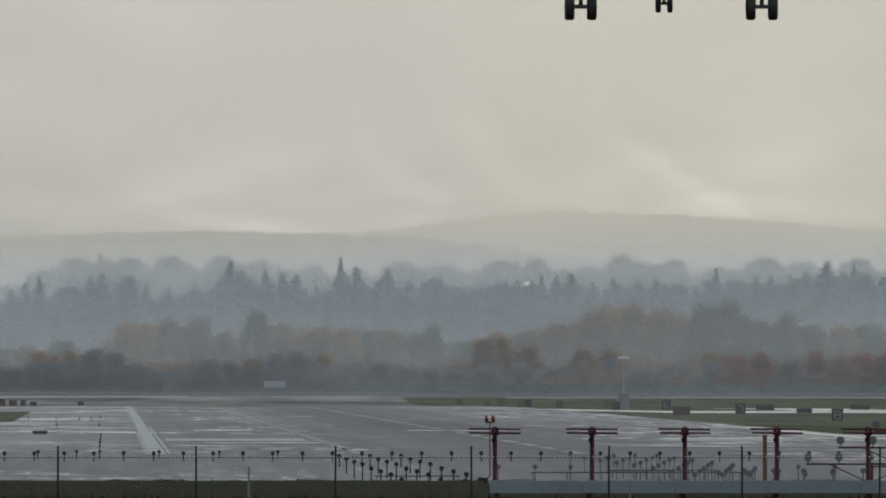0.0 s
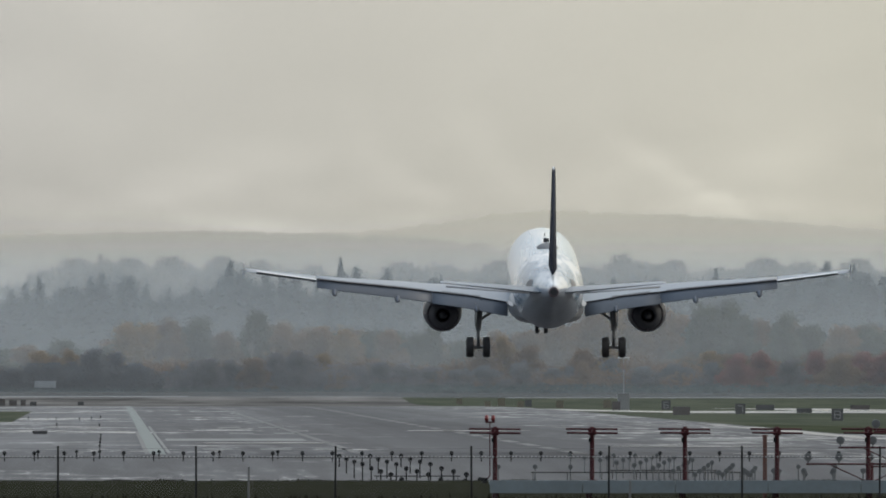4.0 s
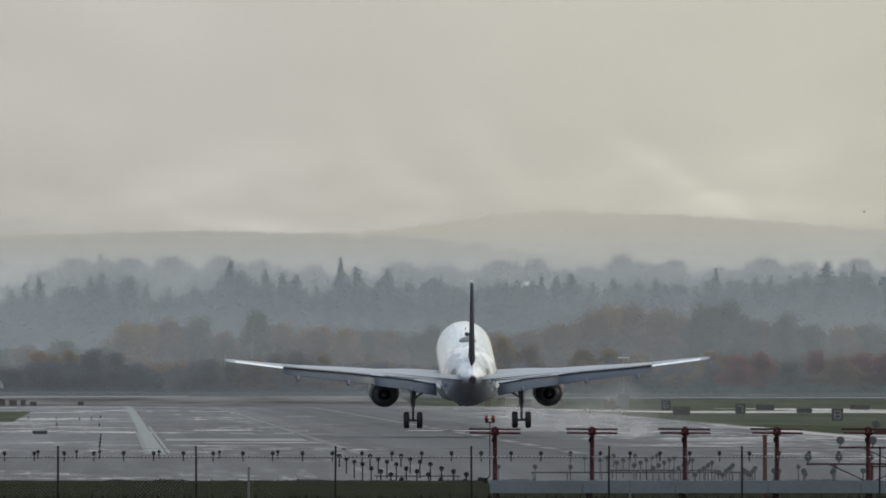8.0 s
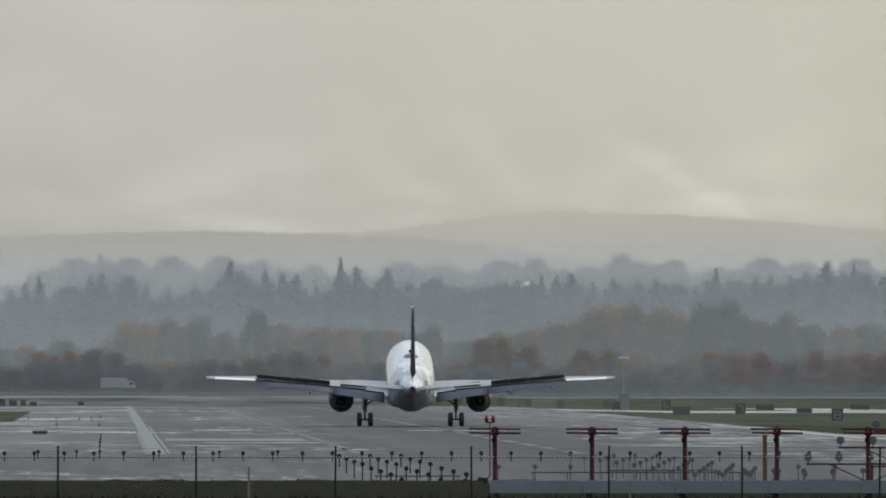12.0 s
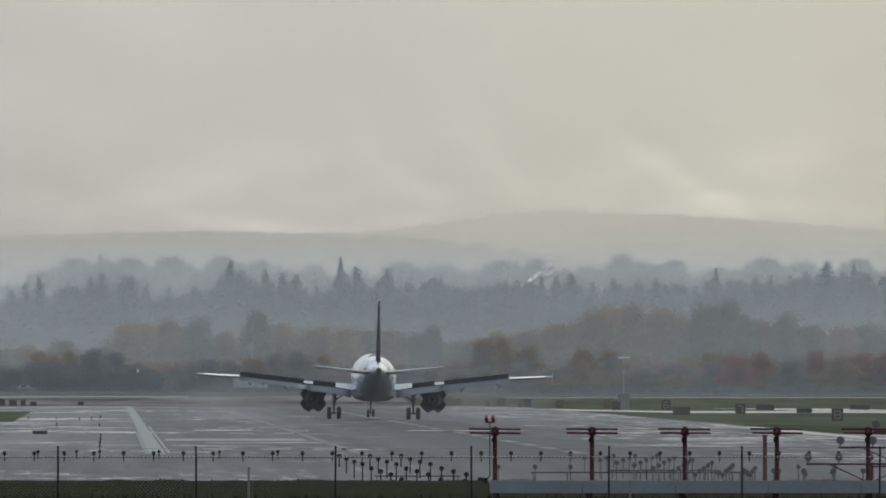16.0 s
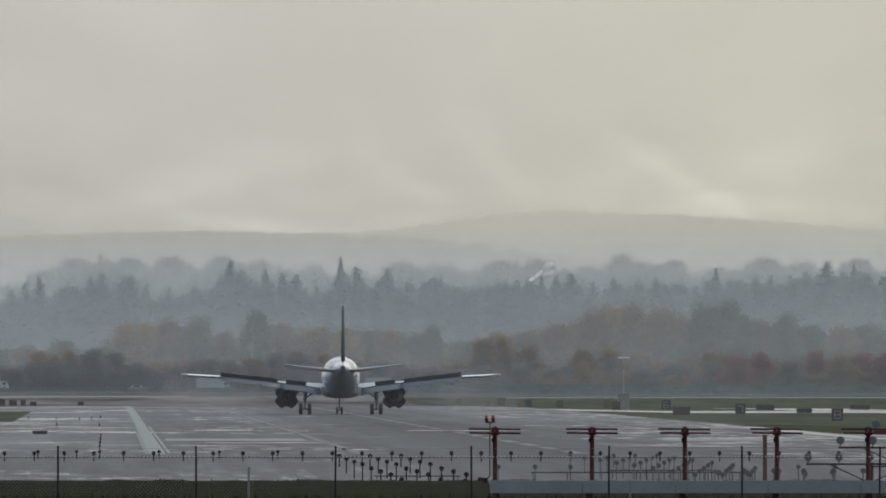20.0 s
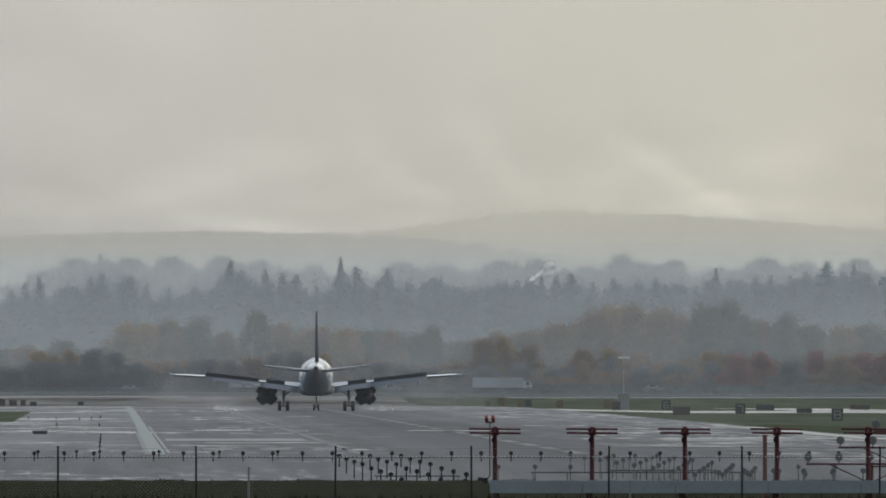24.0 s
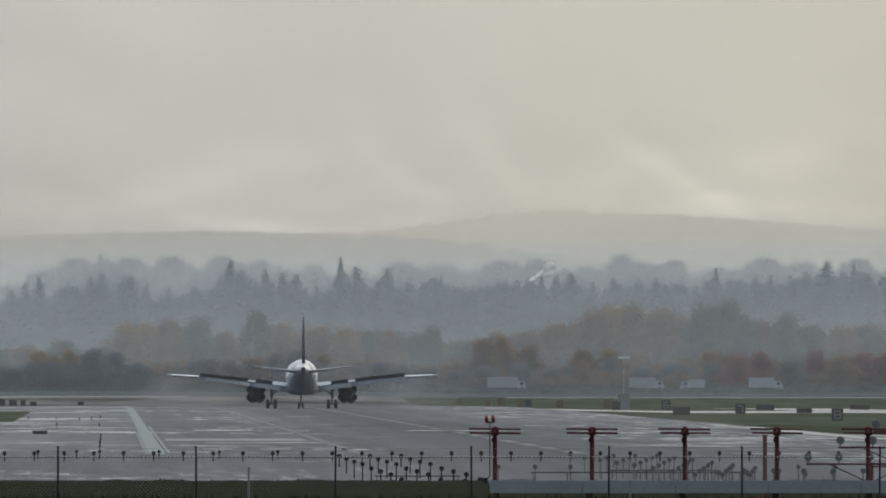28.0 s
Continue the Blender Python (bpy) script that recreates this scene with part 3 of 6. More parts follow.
for x in (10.10, 12.63, 15.05, 17.45, 19.83, 22.25):
    antenna_mast(x)


def obstruction_light():
    o = thing("obstruction_light", pose(9.96, 529.6, 1.74), "twin red obstruction lamps on a thin conduit pole", "lamp")
    bm = rod(B(), (0, 0, 0.14), (0, 0, 1.55), 0.014, n=8)
    rod(bm, (0, 0, 0.16), (-0.09, 0, 0.03), 0.014, n=8)
    part("pole", bm, M["red"], o)
    part("bracket", rod(B(), (-0.09, 0, 1.545), (0.09, 0, 1.545), 0.02, n=8), M["red"], o)
    for x in (-0.085, 0.085):
        lamp = part("lamp_base", rod(B(), (x, 0, 1.53), (x, 0, 1.60), 0.05, 0.04, 12), M["red"], o)
        bm = rod(B(), (x, 0, 1.60), (x, 0, 1.68), 0.055, 0.055, 14)
        ball(bm, (x, 0, 1.68), 0.055)
        part("red_lens", bm, M["red_glass"], lamp, "dark red glass lens", smooth=True)
    part("junction_box", box(B(), -0.20, -0.07, -0.06, 0.06, -0.04, 0.10, 0.015), M["lamp_black"], o)


obstruction_light()


def plain_pole(x):
    o = thing("conduit_post", pose(x, 532, 0.3), "rust-red square post behind the antenna row", "post")
    part("post", box(B(), -0.055, 0.055, -0.055, 0.055, 0, 2.62, 0.01), M["orange"], o)
    part("post_cap", box(B(), -0.07, 0.07, -0.07, 0.07, 2.60, 2.65, 0.01), M["orange"], o)


plain_pole(17.2)


# ---- approach and threshold lights ----
def lamp_unit(x, y, z, ground, size, material, label, group, name="approach_light"):
    """A lamp head on a thin stem that stands on the ground or on a crossbeam."""
    t = thing(name, pose(x, y, ground), label, "light", group)
    h = z - ground
    part("stem", rod(B(), (0, 0, -0.02), (0, 0, h - size * 0.5), 0.030, 0.026, 8), material, t)
    bm = B()
    q = Matrix.Translation((0, 0, h)) @ pose(0, 0, 0, 84, 0, 0)
    rings = []
    for r, d in ((0.35, 0.55), (0.75, 0.32), (1.0, 0.0), (1.04, -0.22), (0.96, -0.26)):
        rings.append([q @ Vector((math.cos(a * math.pi / 6) * r * size, math.sin(a * math.pi / 6) * r * size, -d * size)) for a in range(12)])
    loft(bm, rings)
    head = part("lamp_head", bm, material, t, smooth=False)
    bm = rod(B(), q @ Vector((0, 0, 0.255 * size)), q @ Vector((0, 0, 0.30 * size)), size * 0.86, size * 0.80, 12)
    part("lamp_glass", bm, M["lamp_glass"] if material == M["lamp_black"] else M["grey_glass"], head)
    part("knuckle", rod(B(), (0, -0.03, h - size * 0.75), (0, 0.03, h - size * 0.75), size * 0.35, size * 0.35, 8), material, t)
    return t


first = lamp_unit(-5.23, 1035, 0.45, gz(0, 1035), 0.10, M["lamp_black"], "small black threshold light on a short stem", "threshold lights", "threshold_light")
for i in range(1, 37):
    if i not in (29,):
        copy_thing(first, pose(-5.23 + 1.516 * i, 1035, gz(0, 1035)))
second = lamp_unit(-3.62, 1062, 0.42, gz(0, 1062), 0.085, M["lamp_black"], "tiny dark light on the wet paving behind the threshold", "rear threshold lights", "paving_light")
for x in (-1.6, -0.4, 2.7, 5.85, 8.9):
    copy_thing(second, pose(x, 1062, gz(0, 1062)))
edge = lamp_unit(-0.45, 1191, 0.27, 0.03, 0.07, M["lamp_black"], "small runway edge light beside the paving", "runway edge lights", "edge_light")
for y in (1252, 1313, 1400, 1670, 1970):
    copy_thing(edge, pose(-0.45 - (0.2 if y > 1500 else 0), y, 0.03))
for x, y in ((-2.6, 1900), (-4.2, 1690), (-4.8, 1900), (-7.5, 1930), (-1.5, 1920)):
    copy_thing(edge, pose(x, y, 0.03))

for k in range(1, 9):
    y = 1035 - 30.48 * k
    z = 0.42 + 0.025 * math.sin(k * 2.1)
    for x in (11.45, 12.97, 14.5):
        lamp_unit(x, y, z, gz(x, y), 0.098, M["lamp_black"], "black side-row approach light on a thin stem", "side-row approach lights")
for x in (16.97, 18.57, 20.1, 30.0, 31.6, 33.2):
    lamp_unit(x, 883, 0.47, gz(x, 883), 0.10, M["lamp_grey"], "grey crossbar approach light on a thin stem", "crossbar approach lights")
for k in range(1, 11):
    y = 1035 - 30.48 * k
    rise = 0.02 * k + max(0, k - 8) * 0.2
    for i in range(5):
        x = 25.0 + (i - 2) * 1.07
        z = 0.44 + rise
        lamp_unit(x, y, z, gz(x, y), 0.102, M["lamp_grey"], "grey centreline approach light tilted up on a stem", "centreline approach lights")


def conduit_rail(x0, x1, y, z):
    """A cable rail on short feet that links a row of lights."""
    r = thing("conduit_rail", pose(0, y, 0), "thin dark cable rail on short feet linking approach lights", "rail", "cable rails")
    part("rail", rod(B(), (x0, 0, z), (x1, 0, z), 0.022, 0.022, 8), M["steel"], r)
    n = int((x1 - x0) / 1.5) + 1
    for i in range(n):
        x = x0 + 0.1 + i * (x1 - x0 - 0.2) / max(1, n - 1)
        part("foot", rod(B(), (x, 0, gz(x, y) - 0.02), (x, 0, z), 0.016, 0.016, 6), M["steel"], r)


conduit_rail(18.4, 27.6, 884.2, 0.22)
conduit_rail(11.2, 14.8, 853.5, 0.22)
conduit_rail(22.6, 27.4, 914, 0.16)


def light_frame(y, z):
    """A red crossbeam on two posts that carries five approach lights."""
    f = thing("light_frame", pose(26.25, y, 0), "red steel crossbeam frame carrying approach lights", "frame", "approach light frames")
    g = gz(26.25, y)
    part("crossbeam", rod(B(), (-2.2, 0, z), (2.2, 0, z), 0.034, 0.034, 8), M["red"], f)
    part("lower_beam", rod(B(), (-1.3, 0.05, z - 0.62), (1.3, 0.05, z - 0.62), 0.028, 0.028, 8), M["red"], f)
    part("post", rod(B(), (0, 0, g), (0, 0, z + 0.05), 0.13, 0.12, 12), M["red"], f)
    for s in (-1, 1):
        part("brace", rod(B(), (s * 1.35, 0, z - 0.03), (s * 0.12, 0, z - 0.60), 0.02, 0.02, 8), M["red"], f)
    for i in range(5):
        lamp_unit(26.25 + (i - 2) * 1.067, y, z + 0.24, z, 0.135, M["lamp_grey"], "round grey approach light standing on a red beam", "framed approach lights")


light_frame(700, 1.42)
light_frame(669, 2.10)
light_frame(638, 2.72)


# ---- airfield signs ----
def glyph(parent, s, w, h, z, x=0.0):
    """White strokes of a numeral on a sign face."""
    segs = {"8": "abcdefg", "7": "abc", "6": "acdefg", "5": "acdfg", "4": "bcfg", "3": "abcdg", "2": "abdeg", "1": "bc"}[s]
    t = 0.17 * w
    spots = {"a": (-w, w, 2 * h - t, 2 * h), "d": (-w, w, 0, t), "g": (-w, w, h - t / 2, h + t / 2), "b": (w - t, w, h, 2 * h), "c": (w - t, w, 0, h),
             "f": (-w, -w + t, h, 2 * h), "e": (-w, -w + t, 0, h)}
    bm = B()
    for c in segs:
        a, b, c0, c1 = spots[c]
        box(bm, x + a, x + b, -0.165, -0.153, z + c0, z + c1)
    part("numeral", bm, M["sign_white"], parent, "white painted numeral " + s)


def sign(x, y, w, h, material, label, digit="", leg=0.18, group="airfield signs"):
    g = gz(x, y)
    s = thing("airfield_sign", pose(x, y, g), label, "sign", group)
    board = part("sign_box", box(B(), -w / 2, w / 2, -0.15, 0.15, leg, leg + h, 0.03), material, s)
    part("sign_rim", box(B(), -w / 2 - 0.03, w / 2 + 0.03, -0.12, 0.12, leg + h - 0.05, leg + h + 0.02), M["steel"], board)
    for k in (-0.35, 0.35):
        part("leg", box(B(), k * w - 0.03, k * w + 0.03, -0.04, 0.04, -0.05, leg + 0.02), M["steel"], s)
    if digit:
        glyph(s, digit, 0.26 * w, 0.33 * h, leg + 0.17 * h)
    return s


for i, d in enumerate("87654321"):
    y = 1986 + 304.8 * i
    sign(71.3, y, 1.15, 1.15, M["sign_black"] if i < 3 else M["sign_olive"], "square black distance sign with a white numeral on legs" if i < 3 else "square dark distance sign on short legs", d if i < 3 else "", 0.10, "distance signs")
sign(60.4, 2140, 1.85, 0.85, M["sign_brown"], "wide dark brown back of an airfield sign")
sign(81.5, 2520, 2.3, 0.62, M["sign_black"], "wide low dark airfield sign on the grass")
sign(79.5, 2320, 1.75, 0.50, M["sign_black"], "wide low dark airfield sign by the taxiway")
sign(94.0, 2540, 2.4, 0.55, M["sign_brown"], "wide low brown airfield sign by the taxiway")
sign(61.8, 2470, 1.0, 0.95, M["sign_brown"], "dark brown back of an airfield sign")
sign(53.8, 2600, 0.85, 0.85, M["sign_black"], "small dark airfield sign on the grass")
sign(58.1, 3000, 1.1, 1.1, M["sign_olive"], "small olive airfield sign back on the grass")
sign(-17.2, 2770, 1.9, 0.8, M["sign_brown"], "wide brown airfield sign by the taxiway")
sign(-12.95, 2790, 1.1, 0.72, M["sign_brown"], "brown airfield sign by the taxiway")
sign(-10.3, 2830, 0.9, 0.5, M["sign_black"], "low dark airfield sign by the taxiway")
sign(-14.6, 2780, 1.3, 0.9, M["sign_brown"], "dark airfield sign by the taxiway")
sign(-11.6, 2800, 0.7, 0.75, M["sign_brown"], "small dark airfield sign by the taxiway")
sign(-3.75, 2860, 0.85, 0.5, M["sign_black"], "small dark airfield sign by the taxiway")
sign(-4.93, 1490, 1.05, 0.22, M["sign_black"], "low black sign board on the wet taxiway", "", 0.03)


def glide_mast():
    g = gz(66, 2600)
    o = thing("glide_mast", pose(66, 2600, g), "thin pale mast with a white crossbar and a grey cabinet", "mast")
    for i in range(8):
        part("mast_section", rod(B(), (0, 0, i * 0.85), (0, 0, i * 0.85 + 0.845), 0.05, 0.05, 10), M["mast_red"] if i == 6 else M["mast_grey"], o)
    part("antenna_bar", box(B(), -0.75, 0.75, -0.1, 0.1, 6.62, 6.78, 0.02), M["mast_white"], o, "white antenna bar")
    part("cabinet", box(B(), -0.75, 0.75, 0.2, 1.5, 0, 2.0, 0.04), M["mast_grey"], o)
    part("cabinet_roof", box(B(), -0.82, 0.82, 0.13, 1.57, 2.0, 2.08, 0.02), M["mast_grey"], o)


glide_mast()


# ---- trees ----
def leaf_cloud(rnd, lumps, count, size, spread=1.4):
    verts, faces = [], []
    weights = [r[3] ** 2 for r in lumps]
    for _ in range(count):
        cx, cy, cz, r = rnd.choices(lumps, weights)[0]
        while True:
            d = Vector((rnd.uniform(-1, 1), rnd.uniform(-1, 1), rnd.uniform(-1, 1)))
            if 0.2 < d.length < 1:
                break
        c = Vector((cx, cy, cz)) + d * r * rnd.uniform(0.75, spread)
        u = Vector((rnd.gauss(0, 1), rnd.gauss(0, 0.5), rnd.gauss(0, 1))).normalized()
        v = u.cross(Vector((rnd.gauss(0, 0.6), 1, rnd.gauss(0, 0.6)))).normalized()
        s = size * rnd.uniform(0.5, 1.3)
        k = len(verts)
        verts += [c - u * s, c + v * s * 0.6, c + u * s, c - v * s * 0.6]
        faces.append((k, k + 1, k + 2, k + 3))
    return verts, faces


def broadleaf(name, seed, h, w, leaf, material, count, at, label, group):
    """Trunk, limbs and an uneven crown with gaps."""
    rnd = random.Random(seed)
    t = thing(name, at, label, "tree", group)
    bm = rod(B(), (0, 0, -0.3), (0, 0, h * 0.45), h * 0.022, h * 0.014, 8)
    lumps = []
    for i in range(34):
        a = i * 2.4 + rnd.uniform(-0.5, 0.5)
        q = rnd.random() ** 0.85
        wide = (0.62 + 0.38 * math.sin(math.pi * min(1.0, 0.15 + q))) * (1 - 0.55 * max(0.0, q - 0.55) / 0.45)
        reach = w / 2 * wide * rnd.uniform(0.15, 1.0)
        c = Vector((math.cos(a) * reach, math.sin(a) * reach * 0.7, h * (0.06 + 0.86 * q)))
        if i % 3 == 0:
            rod(bm, (0, 0, h * (0.08 + 0.3 * q)), c, h * 0.010, h * 0.003, 5)
        lumps.append((c.x, c.y, c.z, w * rnd.uniform(0.07, 0.16)))
    lumps.append((0, 0, h * 0.90, w * 0.09))
    lumps.append((0, 0, h * 0.40, w * 0.30))
    part("trunk", bm, M["bark"], t)
    v, f = leaf_cloud(rnd, lumps, count, leaf, 1.65)
    raw("crown", v, f, material, t)
    return t


def conifer(name, seed, h, w, material, at, label, group):
    """Straight trunk with whorls of drooping, ragged boughs."""
    rnd = random.Random(seed)
    t = thing(name, at, label, "tree", group)
    part("trunk", rod(B(), (0, 0, -0.3), (0, 0, h * 0.97), h * 0.012, 0.03, 7), M["bark"], t)
    verts, faces = [], []
    z = h * 0.06
    while z < h * 0.985:
        q = 1 - z / h
        r = w / 2 * (q ** 0.70) * rnd.uniform(0.55, 1.1) + 0.06
        n = 9 + int(15 * q)
        for i in range(n):
            a = rnd.uniform(0, 2 * math.pi)
            for s in range(4):
                d = r * (s + rnd.uniform(0.3, 1)) / 4
                c = Vector((math.cos(a) * d, math.sin(a) * d, z + h * rnd.uniform(-0.022, 0.022) - d * rnd.uniform(0.0, 0.5)))
                u = Vector((math.cos(a), math.sin(a), -0.35)) * rnd.uniform(0.4, 0.85) * (0.45 + q)
                v = Vector((-math.sin(a) * 0.5, math.cos(a) * 0.5, rnd.uniform(-0.5, 0.5))) * rnd.uniform(0.5, 1.1) * (0.4 + q)
                k = len(verts)
                verts += [c - u, c + v, c + u, c - v]
                faces.append((k, k + 1, k + 2, k + 3))
        z += h * 0.022 * rnd.uniform(0.7, 1.3)
    raw("crown", verts, faces, material, t)
    return t


def outline(points):
    """Height of a row of tree tops along x."""
    def at(x):
        for (x0, h0), (x1, h1) in zip(points, points[1:]):
            if x <= x1:
                return h0 + (h1 - h0) * max(0.0, min(1.0, (x - x0) / (x1 - x0)))
        return points[-1][1]
    return at


LOOKS = {"dusk": ("dark bare tree in a dense clump", 0.17), "twig": ("bare grey-brown broadleaf tree by the far road", 0.17), "green": ("dull green broadleaf tree in autumn mist", 0.19),
         "brown": ("brown autumn broadleaf tree in thin mist", 0.19), "yellow": ("yellowing autumn tree in thin mist", 0.19),
         "red": ("rust-red autumn tree by the far road", 0.19)}
MASTERS = {}


def plant(x, y, h, w, colour, i):
    """A tree of that height and width, from one of three grown shapes."""
    key = (colour, i % 3)
    at = Matrix.Translation((x, y, gz(x, y))) @ pose(0, 0, 0, 0, 0, 60 * (i % 2))
    if key not in MASTERS:
        MASTERS[key] = broadleaf("tree", 10 + i % 3 + len(colour), 10.0, 8.0, LOOKS[colour][1], LEAF[colour], 7500 if colour == "twig" else 9500, at, LOOKS[colour][0], "autumn trees")
        t = MASTERS[key]
    else:
        t = copy_thing(MASTERS[key], at)
    t.scale = (w / 8.0, w / 8.0, h / 10.0)
    return t


# near row along the far road: x, height, width, colour
NEAR_ROW = [(-20.4, 6.2, 7.4, 'dusk'), (-16.6, 7.0, 8.6, 'dusk'), (-11.7, 7.4, 9.9, 'dusk'), (-7.4, 7.6, 9.9, 'dusk'), (-3.1, 9.8, 9.1, 'dusk'),
    (1.9, 9.6, 9.1, 'dusk'), (6.8, 7.2, 8.4, 'dusk'), (19.1, 7.6, 8.4, 'twig'), (22.4, 8.4, 8.4, 'twig'), (27.1, 8.0, 8.6, 'twig'),
    (32.1, 8.4, 8.6, 'brown'), (37.0, 9.6, 9.9, 'twig'), (41.9, 10.1, 10.5, 'twig'), (55.5, 6.1, 7.4, 'twig'), (59.8, 7.6, 9.9, 'twig'),
    (64.8, 7.4, 11.1, 'twig'), (70.3, 6.4, 9.9, 'twig'), (76.5, 6.1, 9.9, 'twig'), (82.6, 6.8, 9.9, 'twig'), (90.0, 7.4, 11.1, 'twig'),
    (97.4, 6.4, 9.9, 'twig'), (103.6, 7.4, 7.4, 'brown'), (110.4, 8.4, 7.4, 'twig'), (117.2, 6.8, 11.1, 'twig'), (124.6, 7.4, 11.1, 'twig'),
    (132.0, 7.4, 9.9, 'twig'), (137.5, 8.9, 7.4, 'red'), (142.8, 10.5, 7.6, 'red'), (149.2, 8.0, 8.6, 'twig'), (154.8, 9.6, 9.9, 'red'),
    (160.3, 8.9, 9.9, 'brown'), (165.9, 10.1, 11.1, 'red'), (170.8, 9.6, 9.9, 'red')]
MID_ROW = [(-25.2, 9.9, 11.3, 'green'), (-17.7, 11.2, 11.3, 'brown'), (-10.1, 11.8, 10.1, 'green'), (4.4, 16.5, 8.8, 'yellow'), (8.6, 15.2, 8.8, 'yellow'),
    (13.9, 16.2, 8.8, 'brown'), (20.2, 16.5, 10.1, 'green'), (26.5, 14.4, 8.8, 'brown'), (33.4, 17.8, 8.8, 'green'), (39.1, 15.6, 10.1, 'brown'),
    (47.9, 15.6, 10.1, 'brown'), (53.0, 14.7, 8.8, 'yellow'), (58.6, 13.7, 10.1, 'green'), (63.1, 15.0, 8.8, 'brown'), (69.4, 13.5, 8.8, 'green'),
    (72.5, 15.0, 7.6, 'green'), (79.5, 12.5, 8.8, 'green'), (87.0, 14.0, 8.8, 'brown'), (88.3, 12.5, 7.6, 'yellow'), (94.0, 15.0, 8.8, 'brown'),
    (100.3, 15.6, 10.1, 'brown'), (108.5, 18.8, 11.3, 'brown'), (112.9, 19.4, 10.1, 'yellow'), (117.3, 19.7, 10.1, 'brown'),
    (123.0, 18.8, 11.3, 'brown'), (128.6, 18.5, 11.3, 'brown'), (133.7, 19.4, 11.3, 'green'), (139.0, 20.3, 11.3, 'green'), (141.9, 18.5, 8.8, 'green'),
    (146.3, 16.5, 8.8, 'brown'), (151.3, 17.8, 7.6, 'green'), (157.6, 16.2, 11.3, 'green'), (163.9, 15.0, 10.1, 'brown'), (170.2, 15.2, 11.3, 'green'),
    (175.3, 15.0, 11.3, 'green')]
for i, (x, h, w, c) in enumerate(NEAR_ROW):
    plant(x, 4440 + (i * 7) % 13, h, w * 1.15, c, i)
for i, (x, h, w, c) in enumerate(MID_ROW):
    plant(x, 4535 + (i * 11) % 23, h, w * 1.45, c, i)
# yellowing trees that stand out among the bare ones
for i, (x, h, w, c) in enumerate(((-14.6, 9.9, 9.0, "yellow"), (-11.8, 9.0, 8.0, "brown"), (-8.6, 9.8, 8.5, "yellow"), (47.6, 9.4, 8.0, "yellow"), (83.0, 12.9, 10.5, "brown"),
        (86.8, 13.2, 10.5, "yellow"), (92.5, 10.6, 11.0, "brown"), (110.5, 10.2, 11.0, "yellow"), (104.5, 10.0, 10.5, "brown"), (132.6, 10.2, 10.0, "yellow"), (136.0, 9.4, 10.0, "brown"))):
    plant(x, 4470 + (i * 5) % 9, h, w, c, i)


fill = random.Random(21)
wood_top = outline(((-30, 8.0), (-2, 9.5), (2, 13.5), (5, 15.0), (12, 15.8), (16, 14.6), (20, 15.8), (24, 13.0), (27, 10.8), (31, 12.0), (34, 15.6), (40, 14.0), (50, 14.0), (63, 14.2), (73, 13.2),
                    (78, 11.2), (85, 13.4), (99, 14.4), (105, 17.0), (112, 18.2), (124, 17.6), (138, 19.0), (143, 16.4), (150, 17.2), (156, 15.6), (180, 15.2)))
for i in range(110):
    x = -32 + i * 1.92 + fill.uniform(-1.5, 1.5)
    plant(x, 4556 + fill.uniform(0, 16), wood_top(x) * fill.uniform(0.82, 1.0), fill.uniform(9.5, 14.0), fill.choice(("brown", "green", "brown", "brown")), i)
for i in range(40):
    plant(-30 + i * 5.2 + fill.uniform(-2, 2), 4462 + fill.uniform(0, 12), fill.uniform(5.0, 7.0), fill.uniform(6.5, 9.0), fill.choice(("twig", "twig", "brown")), i)


def hedge(name, y, x0, x1, top, material, seed, count, size, label, least=0.55):
    """Unbroken undergrowth between the trunks."""
    rnd = random.Random(seed)
    lumps = []
    x = x0
    while x < x1:
        h = (top if isinstance(top, float) else top(x)) * rnd.uniform(least, 1.0)
        lumps.append((x, y + rnd.uniform(-3, 3), gz(x, y) + h * 0.45, h * 0.62))
        x += h * 0.5
    v, f = leaf_cloud(rnd, lumps, count, size, 1.02)
    return tagged(raw(name, v, f, material), label, "undergrowth", kind="stuff")


hedge("undergrowth", 4450, -45, 190, 4.2, LEAF["twig"], 5, 26000, 0.24, "dark bare undergrowth along the far road")
hedge("undergrowth", 4447, 50, 192, 6.4, LEAF["brown"], 16, 18000, 0.25, "brown and russet undergrowth by the far road", 0.6)
hedge("undergrowth", 4424, 58, 192, 2.7, LEAF["fir"], 15, 16000, 0.20, "dark hedge behind the far road", 0.8)
hedge("undergrowth", 4452, 18, 52, 8.0, LEAF["twig"], 27, 9000, 0.24, "dark tangled bare thicket along the far road", 0.6)
hedge("undergrowth", 4446, -40, 12, 7.0, LEAF["dusk"], 37, 16000, 0.25, "dense dark mound of bare trees by the far road", 0.75)
hedge("undergrowth", 4478, 10, 52, 8.6, LEAF["brown"], 38, 12000, 0.28, "dull brown thicket below the autumn trees", 0.7)
hedge("undergrowth", 4478, 50, 192, 9.6, LEAF["brown"], 39, 34000, 0.28, "dull brown thicket below the autumn trees", 0.7)
hedge("undergrowth", 4462, 134, 192, 8.0, LEAF["red"], 40, 12000, 0.26, "dark russet thicket by the far road", 0.6)
hedge("undergrowth", 4576, -45, 192, lambda x: 0.86 * wood_top(x), LEAF["brown"], 41, 40000, 0.4, "brown autumn woods closed into one mass", 0.75)
hedge("undergrowth", 4456, 48, 192, 6.2, LEAF["twig"], 28, 22000, 0.24, "bare grey thicket behind the far hedge", 0.6)
hedge("undergrowth", 4366, -45, 192, 1.25, LEAF["fir"], 29, 15000, 0.13, "low dark scrub on the bank below the far road", 0.6)
